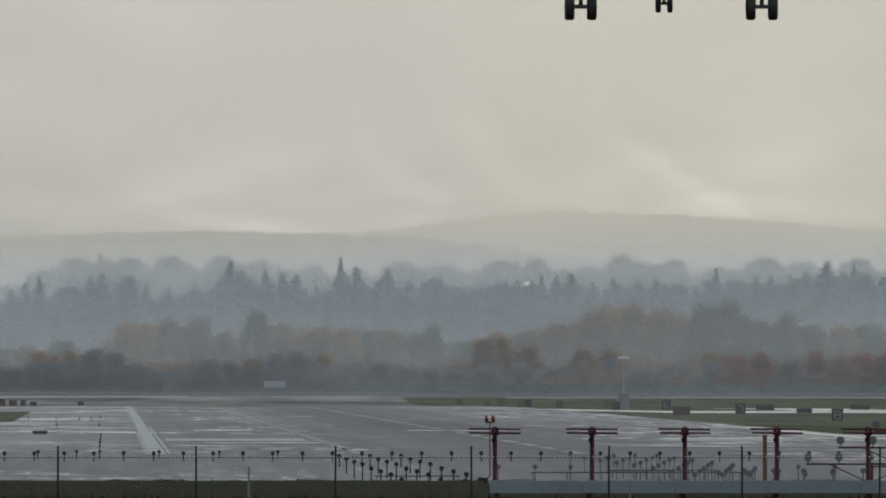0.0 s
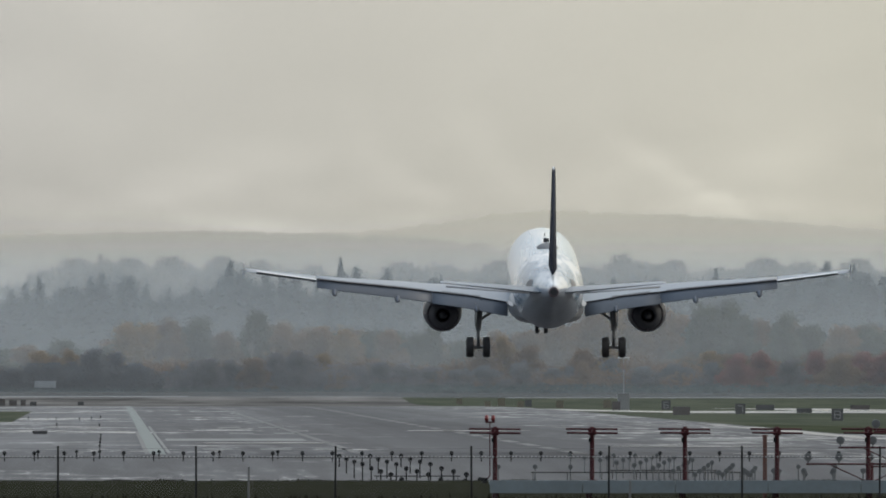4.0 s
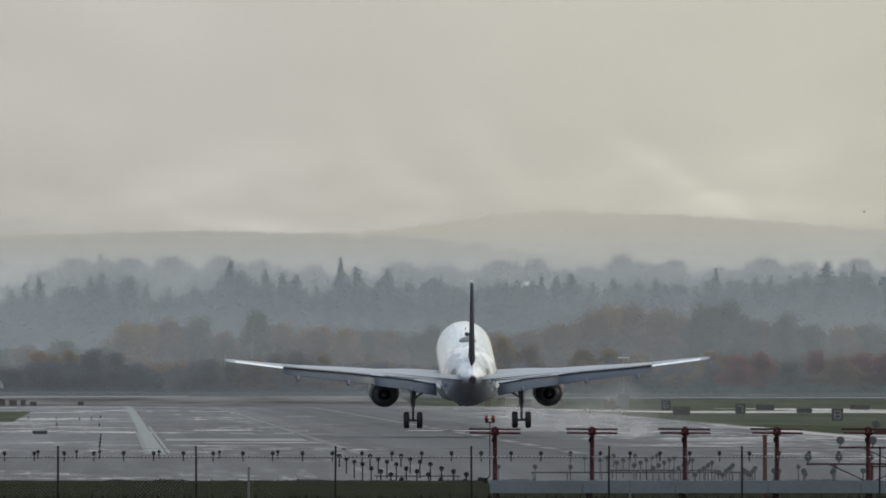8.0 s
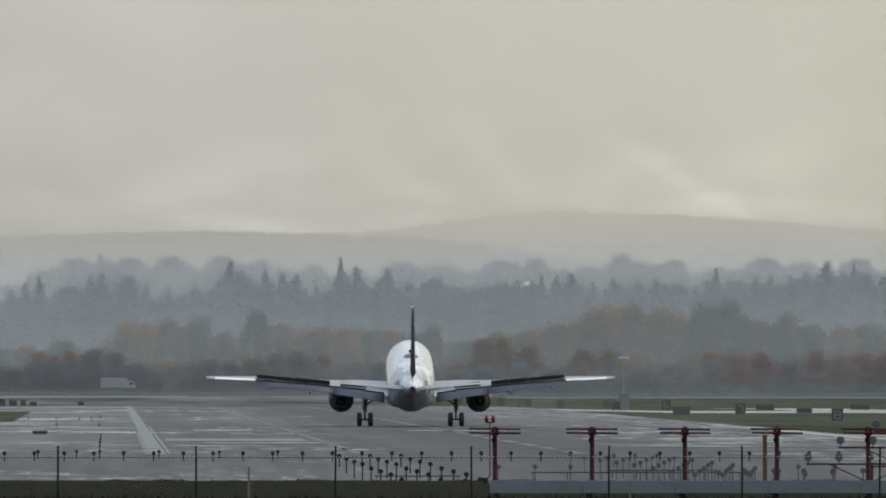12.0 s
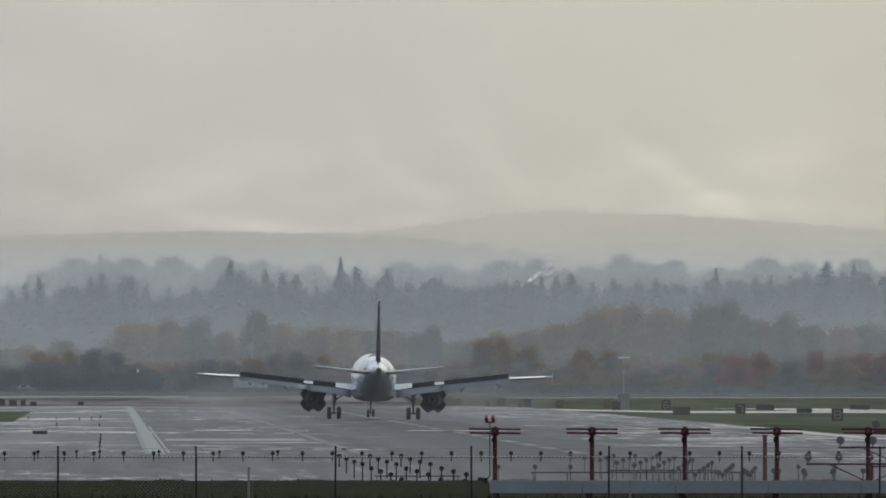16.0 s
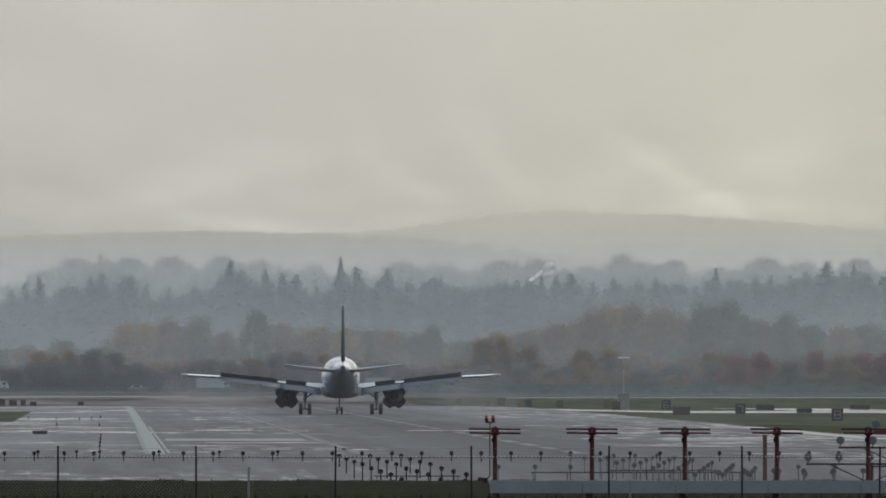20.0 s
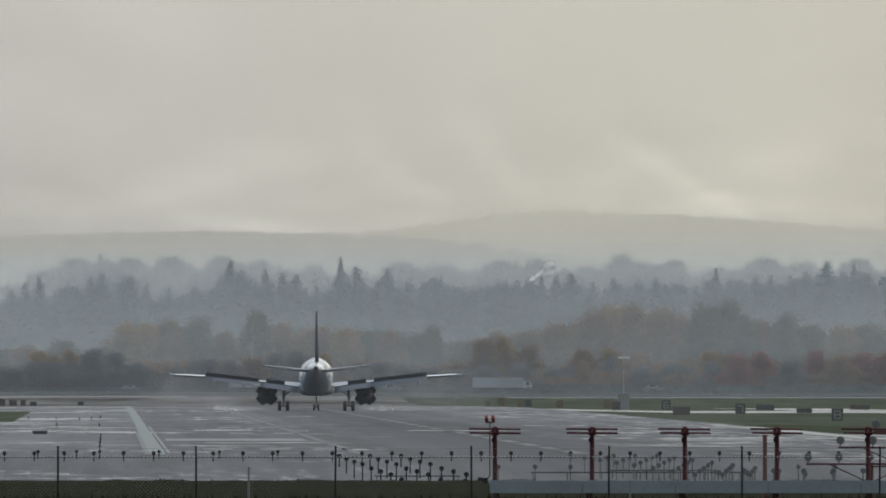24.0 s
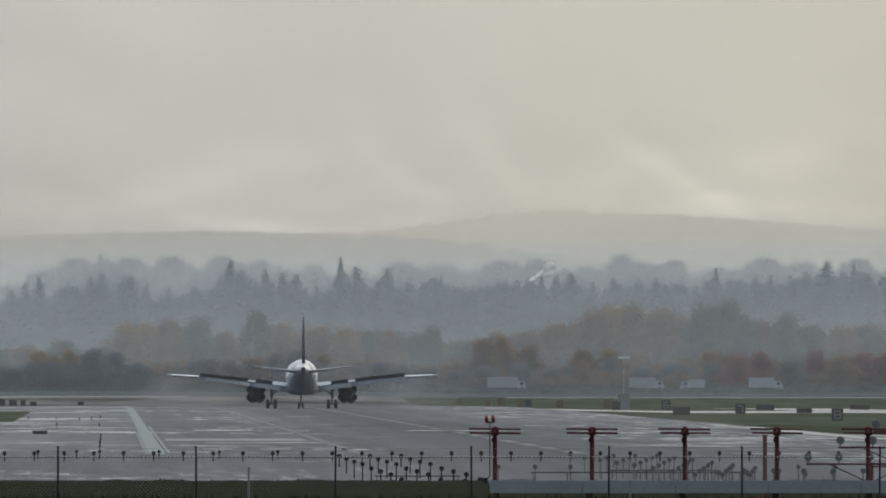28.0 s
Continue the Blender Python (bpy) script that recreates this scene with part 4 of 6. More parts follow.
hedge("undergrowth", 4560, -45, 190, 8.5, LEAF["brown"], 6, 26000, 0.34, "brown autumn undergrowth below the woods")
hedge("undergrowth", 4712, -45, 200, 21.0, LEAF["fir"], 8, 34000, 0.8, "dark green undergrowth below the conifers", 0.84)


FIRS = [(-22.1, 23.7), (-18.9, 25.7), (-15.6, 27.0), (-9.1, 26.1), (-3.9, 26.3), (-1.3, 27.3), (5.2, 27.4), (9.1, 25.0), (14.3, 24.4),
    (20.1, 25.0), (28.3, 30.6), (31.2, 28.6), (36.4, 27.6), (40.3, 28.3), (43.5, 28.0), (48.1, 24.4), (53.8, 30.4), (57.2, 28.9),
    (64.5, 29.5), (68.9, 25.7), (75.4, 24.1), (81.9, 25.0), (89.7, 26.7), (94.2, 26.3), (99.8, 27.6), (103.3, 28.0), (106.6, 28.3),
    (111.8, 26.3), (116.3, 27.0), (122.2, 27.0), (126.1, 27.3), (130.0, 26.3), (139.8, 28.9), (143.0, 27.0), (149.5, 27.3), (152.8, 28.0),
    (157.3, 26.7), (160.6, 28.0), (165.4, 30.2), (169.0, 28.6), (171.6, 29.1), (175.2, 28.6), (178.8, 27.6)]
BACK = [(-18.7, 30.2), (-9.3, 31.6), (-5.3, 32.9), (-1.6, 33.5), (1.3, 32.3), (6.0, 32.3), (12.0, 31.6), (17.4, 31.8), (23.4, 31.8),
    (30.7, 31.8), (34.0, 30.9), (38.7, 30.2), (73.4, 32.1), (76.8, 32.3), (82.8, 30.2), (89.4, 30.9), (96.8, 32.7), (102.8, 31.8),
    (108.1, 31.6), (113.5, 31.6), (119.5, 30.5), (129.5, 32.5), (133.5, 32.7), (140.2, 30.5), (148.2, 30.2), (154.9, 31.6), (159.5, 31.8),
    (165.5, 30.2)]
LOOKS["dark"] = ("dark rounded broadleaf tree among misty firs", 0.34)
LEAF["dark"] = LEAF["fir"]
rnd = random.Random(11)
masters = [conifer("fir_tree", 30 + k, 26.0, 8.0, LEAF["fir"], pose(-60 - 9 * k, 4690, -0.5), "tall dark fir tree in bluish mist", "misty firs") for k in range(4)]


def fir(x, y, h, w, k):
    t = copy_thing(masters[k % 4], Matrix.Translation((x, y, gz(x, y))) @ pose(0, 0, 0, 0, 0, 77 * k))
    t.scale = (w / 8.0, w / 8.0, h / 26.0)


fir_top = outline(((-28, 22.0), (-19, 21.5), (-16, 26.0), (-12.5, 23.0), (-10, 25.6), (2, 26.4), (6, 26.6), (10, 24.4), (16, 23.0), (22, 25.0), (28, 29.4), (33, 27.0), (38, 27.4), (43, 27.4), (47, 23.4),
                   (51, 24.6), (54, 29.2), (58, 28.2), (60, 24.0), (65, 29.0), (70, 25.6), (77, 27.6), (82, 25.0), (93, 26.8), (107, 26.8), (118, 24.6), (127, 26.8), (133, 24.6), (139, 28.0),
                   (143, 25.0), (150, 27.4), (160, 27.2), (165, 29.0), (180, 28.0)))
back_top = outline(((-28, 26.0), (-18, 29.6), (-13, 28.6), (-9, 31.6), (-4, 33.0), (0, 33.2), (5, 31.6), (20, 31.2), (31, 32.4), (40, 31.0), (50, 29.6), (64, 29.0), (71, 31.8), (76, 31.6), (80, 29.8),
                    (90, 31.4), (95, 32.4), (103, 31.2), (114, 30.0), (121, 32.4), (129, 32.8), (134, 30.4), (141, 29.4), (150, 31.4), (157, 32.0), (166, 31.0), (180, 31.0)))
hedge("undergrowth", 4836, -45, 200, lambda x: back_top(x) - 3.0, LEAF["fir"], 9, 36000, 1.0, "dark green undergrowth below the far conifers", 0.9)
for i, (x, h) in enumerate(FIRS):
    fir(x, 4672 + rnd.uniform(0, 16), h + rnd.uniform(-0.4, 0.8), rnd.uniform(9.5, 15.0), i)
for i in range(175):
    x = -28 + i * 1.2 + rnd.uniform(-1, 1)
    fir(x, 4690 + rnd.uniform(0, 20), fir_top(x) - rnd.triangular(-0.4, 3.6, 1.0), rnd.uniform(9.0, 14.0), i)
for i in range(44):
    x = -30 + i * 4.75 + fill.uniform(-2, 2)
    plant(x, 4700 + fill.uniform(0, 10), fir_top(x) - fill.uniform(0.8, 3.0), fill.uniform(10, 15), "dark", i)
for i in range(60):
    x = -32 + i * 3.6 + fill.uniform(-1.8, 1.8)
    plant(x, 4806 + fill.uniform(0, 10), back_top(x) - fill.uniform(1.2, 2.4), fill.uniform(17, 25), "dark", i)


def far_firs(rows, label):
    """Rows of misty firs too many to count: spires of drooping boughs in one mesh."""
    verts, faces = [], []
    for x, y, h, w in rows:
        g, z = gz(x, y), h * 0.30
        while z < h * 0.985:
            q = 1 - z / h
            r = w / 2 * (q ** 0.70) * rnd.uniform(0.55, 1.1) + 0.06
            for i in range(5 + int(12 * q)):
                a = rnd.uniform(0, 2 * math.pi)
                for k in range(3):
                    d = r * (k + rnd.uniform(0.3, 1)) / 3
                    c = Vector((x + math.cos(a) * d, y + math.sin(a) * d, g + z + h * rnd.uniform(-0.022, 0.022) - d * rnd.uniform(0.0, 0.5)))
                    u = Vector((math.cos(a), math.sin(a), -0.35)) * rnd.uniform(0.5, 0.95) * (0.45 + q)
                    v = Vector((-math.sin(a) * 0.5, math.cos(a) * 0.5, rnd.uniform(-0.5, 0.5))) * rnd.uniform(0.6, 1.2) * (0.4 + q)
                    n = len(verts)
                    verts += [c - u, c + v, c + u, c - v]
                    faces.append((n, n + 1, n + 2, n + 3))
            z += h * 0.024 * rnd.uniform(0.7, 1.3)
    tagged(raw("far_firs", verts, faces, LEAF["fir"]), label, "trees", kind="stuff")


def spread_firs(n, y0, y1, top, less):
    rows = []
    for i in range(n):
        x = -30 + i * 212.0 / n + rnd.uniform(-1.2, 1.2)
        rows.append((x, rnd.uniform(y0, y1), top(x) - rnd.triangular(less[0], less[1], less[2]), rnd.uniform(9.5, 16.0)))
    return rows


far_firs(spread_firs(100, 4750, 4766, lambda x: 0.5 * (fir_top(x) + back_top(x)), (-0.5, 4.0, 1.2)), "grey-blue firs half lost in the mist")
far_firs([(x, 4800 + rnd.uniform(0, 12), h - rnd.uniform(0.3, 1.5), rnd.uniform(13, 20)) for x, h in BACK] + spread_firs(130, 4815, 4833, back_top, (-0.3, 3.2, 0.8)),
         "pale far firs nearly lost in the mist")


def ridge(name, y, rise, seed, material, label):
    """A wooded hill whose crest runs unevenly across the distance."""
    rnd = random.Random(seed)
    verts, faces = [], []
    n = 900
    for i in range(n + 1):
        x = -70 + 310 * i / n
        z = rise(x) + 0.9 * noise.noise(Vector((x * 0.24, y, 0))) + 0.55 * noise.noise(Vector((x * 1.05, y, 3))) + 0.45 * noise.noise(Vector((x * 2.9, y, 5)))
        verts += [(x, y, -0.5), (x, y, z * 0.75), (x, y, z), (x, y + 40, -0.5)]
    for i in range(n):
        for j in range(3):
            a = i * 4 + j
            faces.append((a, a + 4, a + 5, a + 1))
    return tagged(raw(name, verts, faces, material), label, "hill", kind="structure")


def bell(x, c, w):
    return math.exp(-((x - c) / w) ** 2)


# both hills emit the pale haze colour instead of being lit through hazy air
ridge("hill", 4880, lambda x: 36.3 + 2.0 * bell(x, 22, 46) - 7.0 * (1 - bell(x - 70, 0, 40) if x > 70 else 0), 1, haze_glow_material("hill_haze_glow", (0.387, 0.373, 0.330)), "low wooded hill with its bright haze as a painted glow")
ridge("far_hill", 4950, lambda x: 38.2 + 3.6 * bell(x, 100, 26) + 4.1 * bell(x, 140, 41), 2, haze_glow_material("far_hill_haze_glow", (0.462, 0.445, 0.380)), "far wooded hill with its haze as a painted glow")


# ---- flat sheets that stand in for haze over the runway and between the woods ----
def haze_sheet(y, cover, fade, gone, patch, color, label):
    verts = [(-70, 0, 0), (240, 0, 0), (240, 0, 100), (-70, 0, 100)]
    ob = raw("haze_sheet", verts, [(0, 1, 2, 3)], haze_material("mist", color, cover, fade, gone, patch))
    ob.matrix_basis = pose(0, y, -0.5)
    tagged(ob, label, "mist", kind="stuff")


# each sheet is added to pale what stands behind it, as hazy air would
haze_sheet(1810, 0.05, 3, 20, 0.25, (0.69, 0.75, 0.81), "faint see-through haze sheet over the middle of the runway")
haze_sheet(3950, 0.14, 8, 34, 0.25, (0.68, 0.75, 0.82), "thin haze sheet over the far end of the field")
haze_sheet(4505, 0.205, 14, 38, 0.14, (0.70, 0.735, 0.76), "thin haze sheet between the rows of trees")
haze_sheet(4620, 0.235, 27, 36, 0.04, (0.67, 0.745, 0.82), "blue-grey haze sheet before the conifer woods")
haze_sheet(4645, 0.09, 29, 37, 0.10, (0.67, 0.745, 0.82), "blue-grey haze sheet close before the conifer woods")
haze_sheet(4735, 0.21, 30, 43, 0.04, (0.69, 0.735, 0.77), "grey haze sheet among the conifers")
haze_sheet(4783, 0.235, 29, 45, 0.04, (0.75, 0.725, 0.65), "pale haze sheet before the far conifers")
haze_sheet(4794, 0.225, 29, 45, 0.04, (0.75, 0.725, 0.65), "pale haze sheet close before the far conifers")


# ---- the airliner: origin on the ground between the main wheels, nose along +y ----
def paint(name, color, rough=0.3, **kw):
    return mat(name, color, rough, vary=0.06, scale=0.8, **kw)


P = {
    # lengthwise blue streaks on the white skin are sky reflections put into the colour
    "skin": mat("white_paint_sky_streaks", (0.20, 0.37, 0.53), 0.13, vary=0.05, scale=0.55, fine=4.0, stretch=(1, 0.03, 1), second=(0.64, 0.69, 0.72), tight=0.16),
    "rear": mat("pale_blue_tail_paint", (0.20, 0.30, 0.40), 0.16, vary=0.25, scale=0.62, fine=3.4, stretch=(1, 0.22, 1), second=(0.66, 0.69, 0.72), tight=0.09),
    "scuff": mat("scuffed_metal_plate", (0.13, 0.135, 0.15), 0.45, metal=0.4, vary=0.25, scale=2.0),
    "radome": mat("grey_radome", (0.04, 0.048, 0.058), 0.5, vary=0.15, scale=1.5),
    "under": mat("underside_paint_and_reflection", (0.185, 0.215, 0.255), 0.3, vary=0.3, scale=0.8, stretch=(1, 0.2, 1)),
    "door": mat("reverser_door_paint", (0.072, 0.076, 0.090), 0.55, vary=0.25, scale=1.5, spec=0.25),
    "spoiler": mat("spoiler_grey_paint", (0.108, 0.111, 0.122), 0.6, vary=0.15, scale=1.0, spec=0.25),
    "elevator": mat("elevator_grey_paint", (0.12, 0.125, 0.135), 0.45, vary=0.15, scale=1.0),
    "belly": paint("grey_belly_paint", (0.20, 0.21, 0.225), 0.35),
    "wing": paint("light_grey_wing_paint", (0.22, 0.245, 0.28), 0.42),
    "flap": paint("blue_grey_flap_paint", (0.078, 0.093, 0.120), 0.5, spec=0.3),
    "fin": mat("dark_fin_paint", (0.022, 0.026, 0.042), 0.75, vary=0.3, scale=0.5, spec=0.06),
    "dark": paint("dark_cavity", (0.040, 0.042, 0.048), 0.7, spec=0.2),
    "nacelle": paint("dark_nacelle_paint", (0.10, 0.082, 0.10), 0.32, spec=0.3),
    "metal": mat("bare_metal", (0.45, 0.45, 0.46), 0.28, metal=0.9, vary=0.15, scale=2),
    "nozzle": mat("dark_nozzle_metal", (0.075, 0.078, 0.092), 0.6, metal=0.0, vary=0.25, scale=1.5),
    "tyre": mat("tyre_rubber", (0.026, 0.026, 0.029), 0.8, vary=0.2, scale=4),
    "rim": mat("wheel_rim", (0.28, 0.28, 0.29), 0.4, metal=0.5, vary=0.2, scale=4),
    "strut": mat("gear_strut_paint", (0.10, 0.105, 0.11), 0.4, vary=0.2, scale=3),
    "beacon": mat("beacon_lens", (0.6, 0.02, 0.02), 0.2, vary=0.1, scale=5),
    "edge": paint("white_trailing_edge", (0.80, 0.82, 0.84), 0.3),
}


lens = P["beacon"].node_tree.nodes["Principled BSDF"]
lens.inputs["Emission Color"].default_value = (1.0, 0.35, 0.38, 1)
lens.inputs["Emission Strength"].default_value = 3.0


def ring(y, rx, rz, cz, n=36):
    return [Vector((math.cos(2 * math.pi * i / n) * rx, y, cz + math.sin(2 * math.pi * i / n) * rz)) for i in range(n)]


def foil(x, le, te, z, thick, n=9, twist=0.0):
    """A wing section at span x between its leading and trailing edge."""
    chord = le - te
    up, lo = [], []
    for i in range(n + 1):
        c = 0.5 * (1 - math.cos(math.pi * i / n))
        t = 5 * thick * (0.2969 * math.sqrt(c) - 0.126 * c - 0.3516 * c ** 2 + 0.2843 * c ** 3 - 0.1036 * c ** 4)
        dz = -twist * c
        up.append(Vector((x, le - c * chord, z + dz + (t * 1.1 + 0.02 * math.sin(math.pi * c)) * chord)))
        lo.append(Vector((x, le - c * chord, z + dz - t * 0.7 * chord)))
    return up + lo[-2:0:-1]


# half-wing: span, leading edge, trailing edge, height of the trailing edge, thickness, fall from front to back
WING = [(1.2, 7.6, 0.1, 2.56, 0.13, 0.05), (2.0, 7.1, 0.1, 2.63, 0.13, 0.05), (3.2, 6.42, 0.09, 2.80, 0.127, 0.02), (4.2, 5.85, 0.08, 2.96, 0.125, -0.02), (6.4, 4.6, 0.05, 3.16, 0.12, -0.08),
        (8.7, 3.38, -0.67, 3.43, 0.115, -0.10), (11.5, 1.9, -1.55, 3.69, 0.11, -0.12), (13.2, 1.0, -1.95, 3.88, 0.105, -0.10), (16.6, -0.8, -2.75, 4.33, 0.10, -0.07), (17.0, -1.25, -2.8, 4.40, 0.08, -0.05)]


def wing_at(x):
    for a, b in zip(WING, WING[1:]):
        if x <= b[0]:
            q = (x - a[0]) / (b[0] - a[0])
            return [u + (v - u) * q for u, v in zip(a, b)]
    return WING[-1]


MOVES = []   # parts that turn on the aircraft: (object, kind, closed pose, side)


def half_wing(plane, s):
    tag = "wing"
    inner = [w for w in WING if w[0] < 12.9] + [wing_at(12.96)]
    tip = [wing_at(12.94)] + [w for w in WING if w[0] > 12.98]
    wing = part(tag, loft(B(), [foil(s * x, le, te, z + tw, t, 10, tw) for x, le, te, z, t, tw in inner]), P["wing"], plane, "light grey swept wing", smooth=True)
    MOVES.append((wing, "wing", Matrix.Translation((s * 2.0, 0, 2.8)), s))
    outer = part("wingtip", loft(B(), [foil(s * x, le, te, z + tw, t, 10, tw) for x, le, te, z, t, tw in tip]), P["wing"], plane, "light grey outer end of the wing", smooth=True)
    MOVES.append((outer, "wingtip", Matrix.Translation((s * 12.95, 0, wing_at(12.95)[3])), s))
    # slats drooped along the leading edge
    for a, b in ((2.6, 5.0), (6.5, 9.8), (9.9, 13.2), (13.3, 16.4)):
        bm = loft(B(), [foil(s * x, wing_at(x)[1] + 0.45, wing_at(x)[1] - 0.25, wing_at(x)[3] + wing_at(x)[5] - 0.09, 0.16, 6) for x in (a, b)])
        part("slat", bm, P["wing"], outer if a > 13 else wing, smooth=True)
    # flaps run down behind the trailing edge
    for a, b, c in ((2.15, 6.395, 1.22), (6.405, 12.9, 1.13)):
        bm = B()
        rings = []
        for x in [a + (b - a) * i / 4 for i in range(5)]:
            _, le, te, z, t, _ = wing_at(x)
            m = Matrix.Translation((0, te + 0.10, z + 0.06)) @ pose(0, 0, 0, 33, 0, 0)
            rings.append([m @ v for v in foil(s * x, 0.12, -c * (1.08 - 0.035 * x), 0, 0.13, 7)])
        loft(bm, rings)
        part("flap", bm, P["flap"], wing, "blue-grey extended flap", smooth=True)
    # dark strip that paints in the shadow between the upper skin and the flaps
    for a, b in ((2.15, 6.395), (6.405, 12.9)):
        bm = loft(B(), [[Vector((s * x, wing_at(x)[2] + d, wing_at(x)[3] + h)) for d, h in ((-0.10, 0.07), (-0.02, 0.07), (-0.02, 0.155), (-0.10, 0.145))] for x in [a + (b - a) * i / 4 for i in range(5)]])
        part("flap_gap", bm, P["dark"], wing)
    # aileron: a wedge, white above, shade painted grey below, hinged before the trailing edge
    a, b = 12.95, 16.3
    mid = [u + (v - u) / 2 for u, v in zip(wing_at(a), wing_at(b))]
    hinge = Vector((s * (a + b) / 2, mid[2] + 0.34, mid[3] + 0.03))
    rows = []
    for x in (a, b):
        w = wing_at(x)
        rows.append([Vector((s * x, w[2] + d, w[3] + 0.03 + h)) - hinge for d, h in ((0.40, 0.075), (0.20, 0.070), (-0.10, 0.012), (-0.10, -0.012), (0.36, -0.10))])
    bm = loft(B(), rows)
    ail = part("aileron", bm, P["edge"], outer, "white aileron with the shade of its underside painted grey", at=Matrix.Translation(hinge))
    ail.data.materials.append(P["flap"])
    for f in ail.data.polygons:
        f.material_index = 1 if f.normal.z < -0.3 else 0
    MOVES.append((ail, "aileron", Matrix.Translation(hinge), (rows[1][2] - rows[0][2]).normalized() * s))
    # spoilers, hinged on the upper skin
    for a, b in ((3.7, 5.85), (6.75, 8.25), (8.27, 9.78), (9.80, 11.3), (11.32, 12.85)):
        y0, z0 = (wing_at(a)[2] + wing_at(b)[2]) / 2 + 0.72, (wing_at(a)[3] + wing_at(b)[3]) / 2
        z0 += 0.10 + 0.012 * (wing_at(a)[1] - wing_at(a)[2])
        slope = (wing_at(b)[2] - wing_at(a)[2]) / (b - a)
        dz = (wing_at(b)[3] - wing_at(a)[3]) / (b - a)
        w = b - a
        bm = B()
        p = [Vector((-w / 2 * s, -slope * w / 2, -dz * w / 2)), Vector((w / 2 * s, slope * w / 2, dz * w / 2))]
        top = [p[0], p[1], p[1] + Vector((0, -0.66, -0.10)), p[0] + Vector((0, -0.66, -0.10))]
        vs = [bm.verts.new(v) for v in top] + [bm.verts.new(v - Vector((0, -0.0, 0.035))) for v in top]
        for f in ((0, 1, 2, 3), (7, 6, 5, 4), (0, 4, 5, 1), (1, 5, 6, 2), (2, 6, 7, 3), (3, 7, 4, 0)):
            bm.faces.new([vs[i] for i in f])
        at = pose(s * (a + b) / 2, y0, z0)
        MOVES.append((part("spoiler", bm, P["spoiler"], wing, "dark spoiler panel hinged on the wing", at=at), "spoiler", at, (p[1] - p[0]).normalized() * s))
    for x, ln in ((3.9, 2.2), (8.35, 2.4), (11.9, 2.1)):
        _, le, te, z, t, _ = wing_at(x)
        bm = B()
        rings = []
        for d, r in ((1.0, 0.02), (0.6, 0.13), (0.0, 0.17), (-0.5, 0.16), (-0.9, 0.09), (-1.15, 0.015)):
            rings.append([Vector((s * x + v.x, te + d * ln / 2, z - 0.30 - 0.13 * (1 - d) + v.z)) for v in ring(0, r, r * 1.35, 0, 12)])
        loft(bm, rings)
        part("flap_fairing", bm, P["flap"], wing, smooth=True)
    # wingtip fence: small arrow-shaped plate above and below the tip
    bm = B()
    pts = [(-1.5, 0.0), (-2.6, 0.44), (-2.95, 0.46), (-2.7, 0.0), (-2.95, -0.44), (-2.6, -0.42)]
    a = [bm.verts.new((s * 17.0, y, 4.40 + z)) for y, z in pts]
    b = [bm.verts.new((s * 17.02, y, 4.40 + z)) for y, z in pts]
    bm.faces.new(a)
    bm.faces.new(list(reversed(b)))
    for i in range(6):
        bm.faces.new((a[i], a[(i + 1) % 6], b[(i + 1) % 6], b[i]))
    part("wingtip_fence", bm, P["wing"], outer)
    part("tip_light", ball(B(), (s * 16.95, -2.6, 4.43), 0.06, u=8, v=6), P["metal"], outer)


AFT = -1.6   # the engines hang this far behind the drawn stations


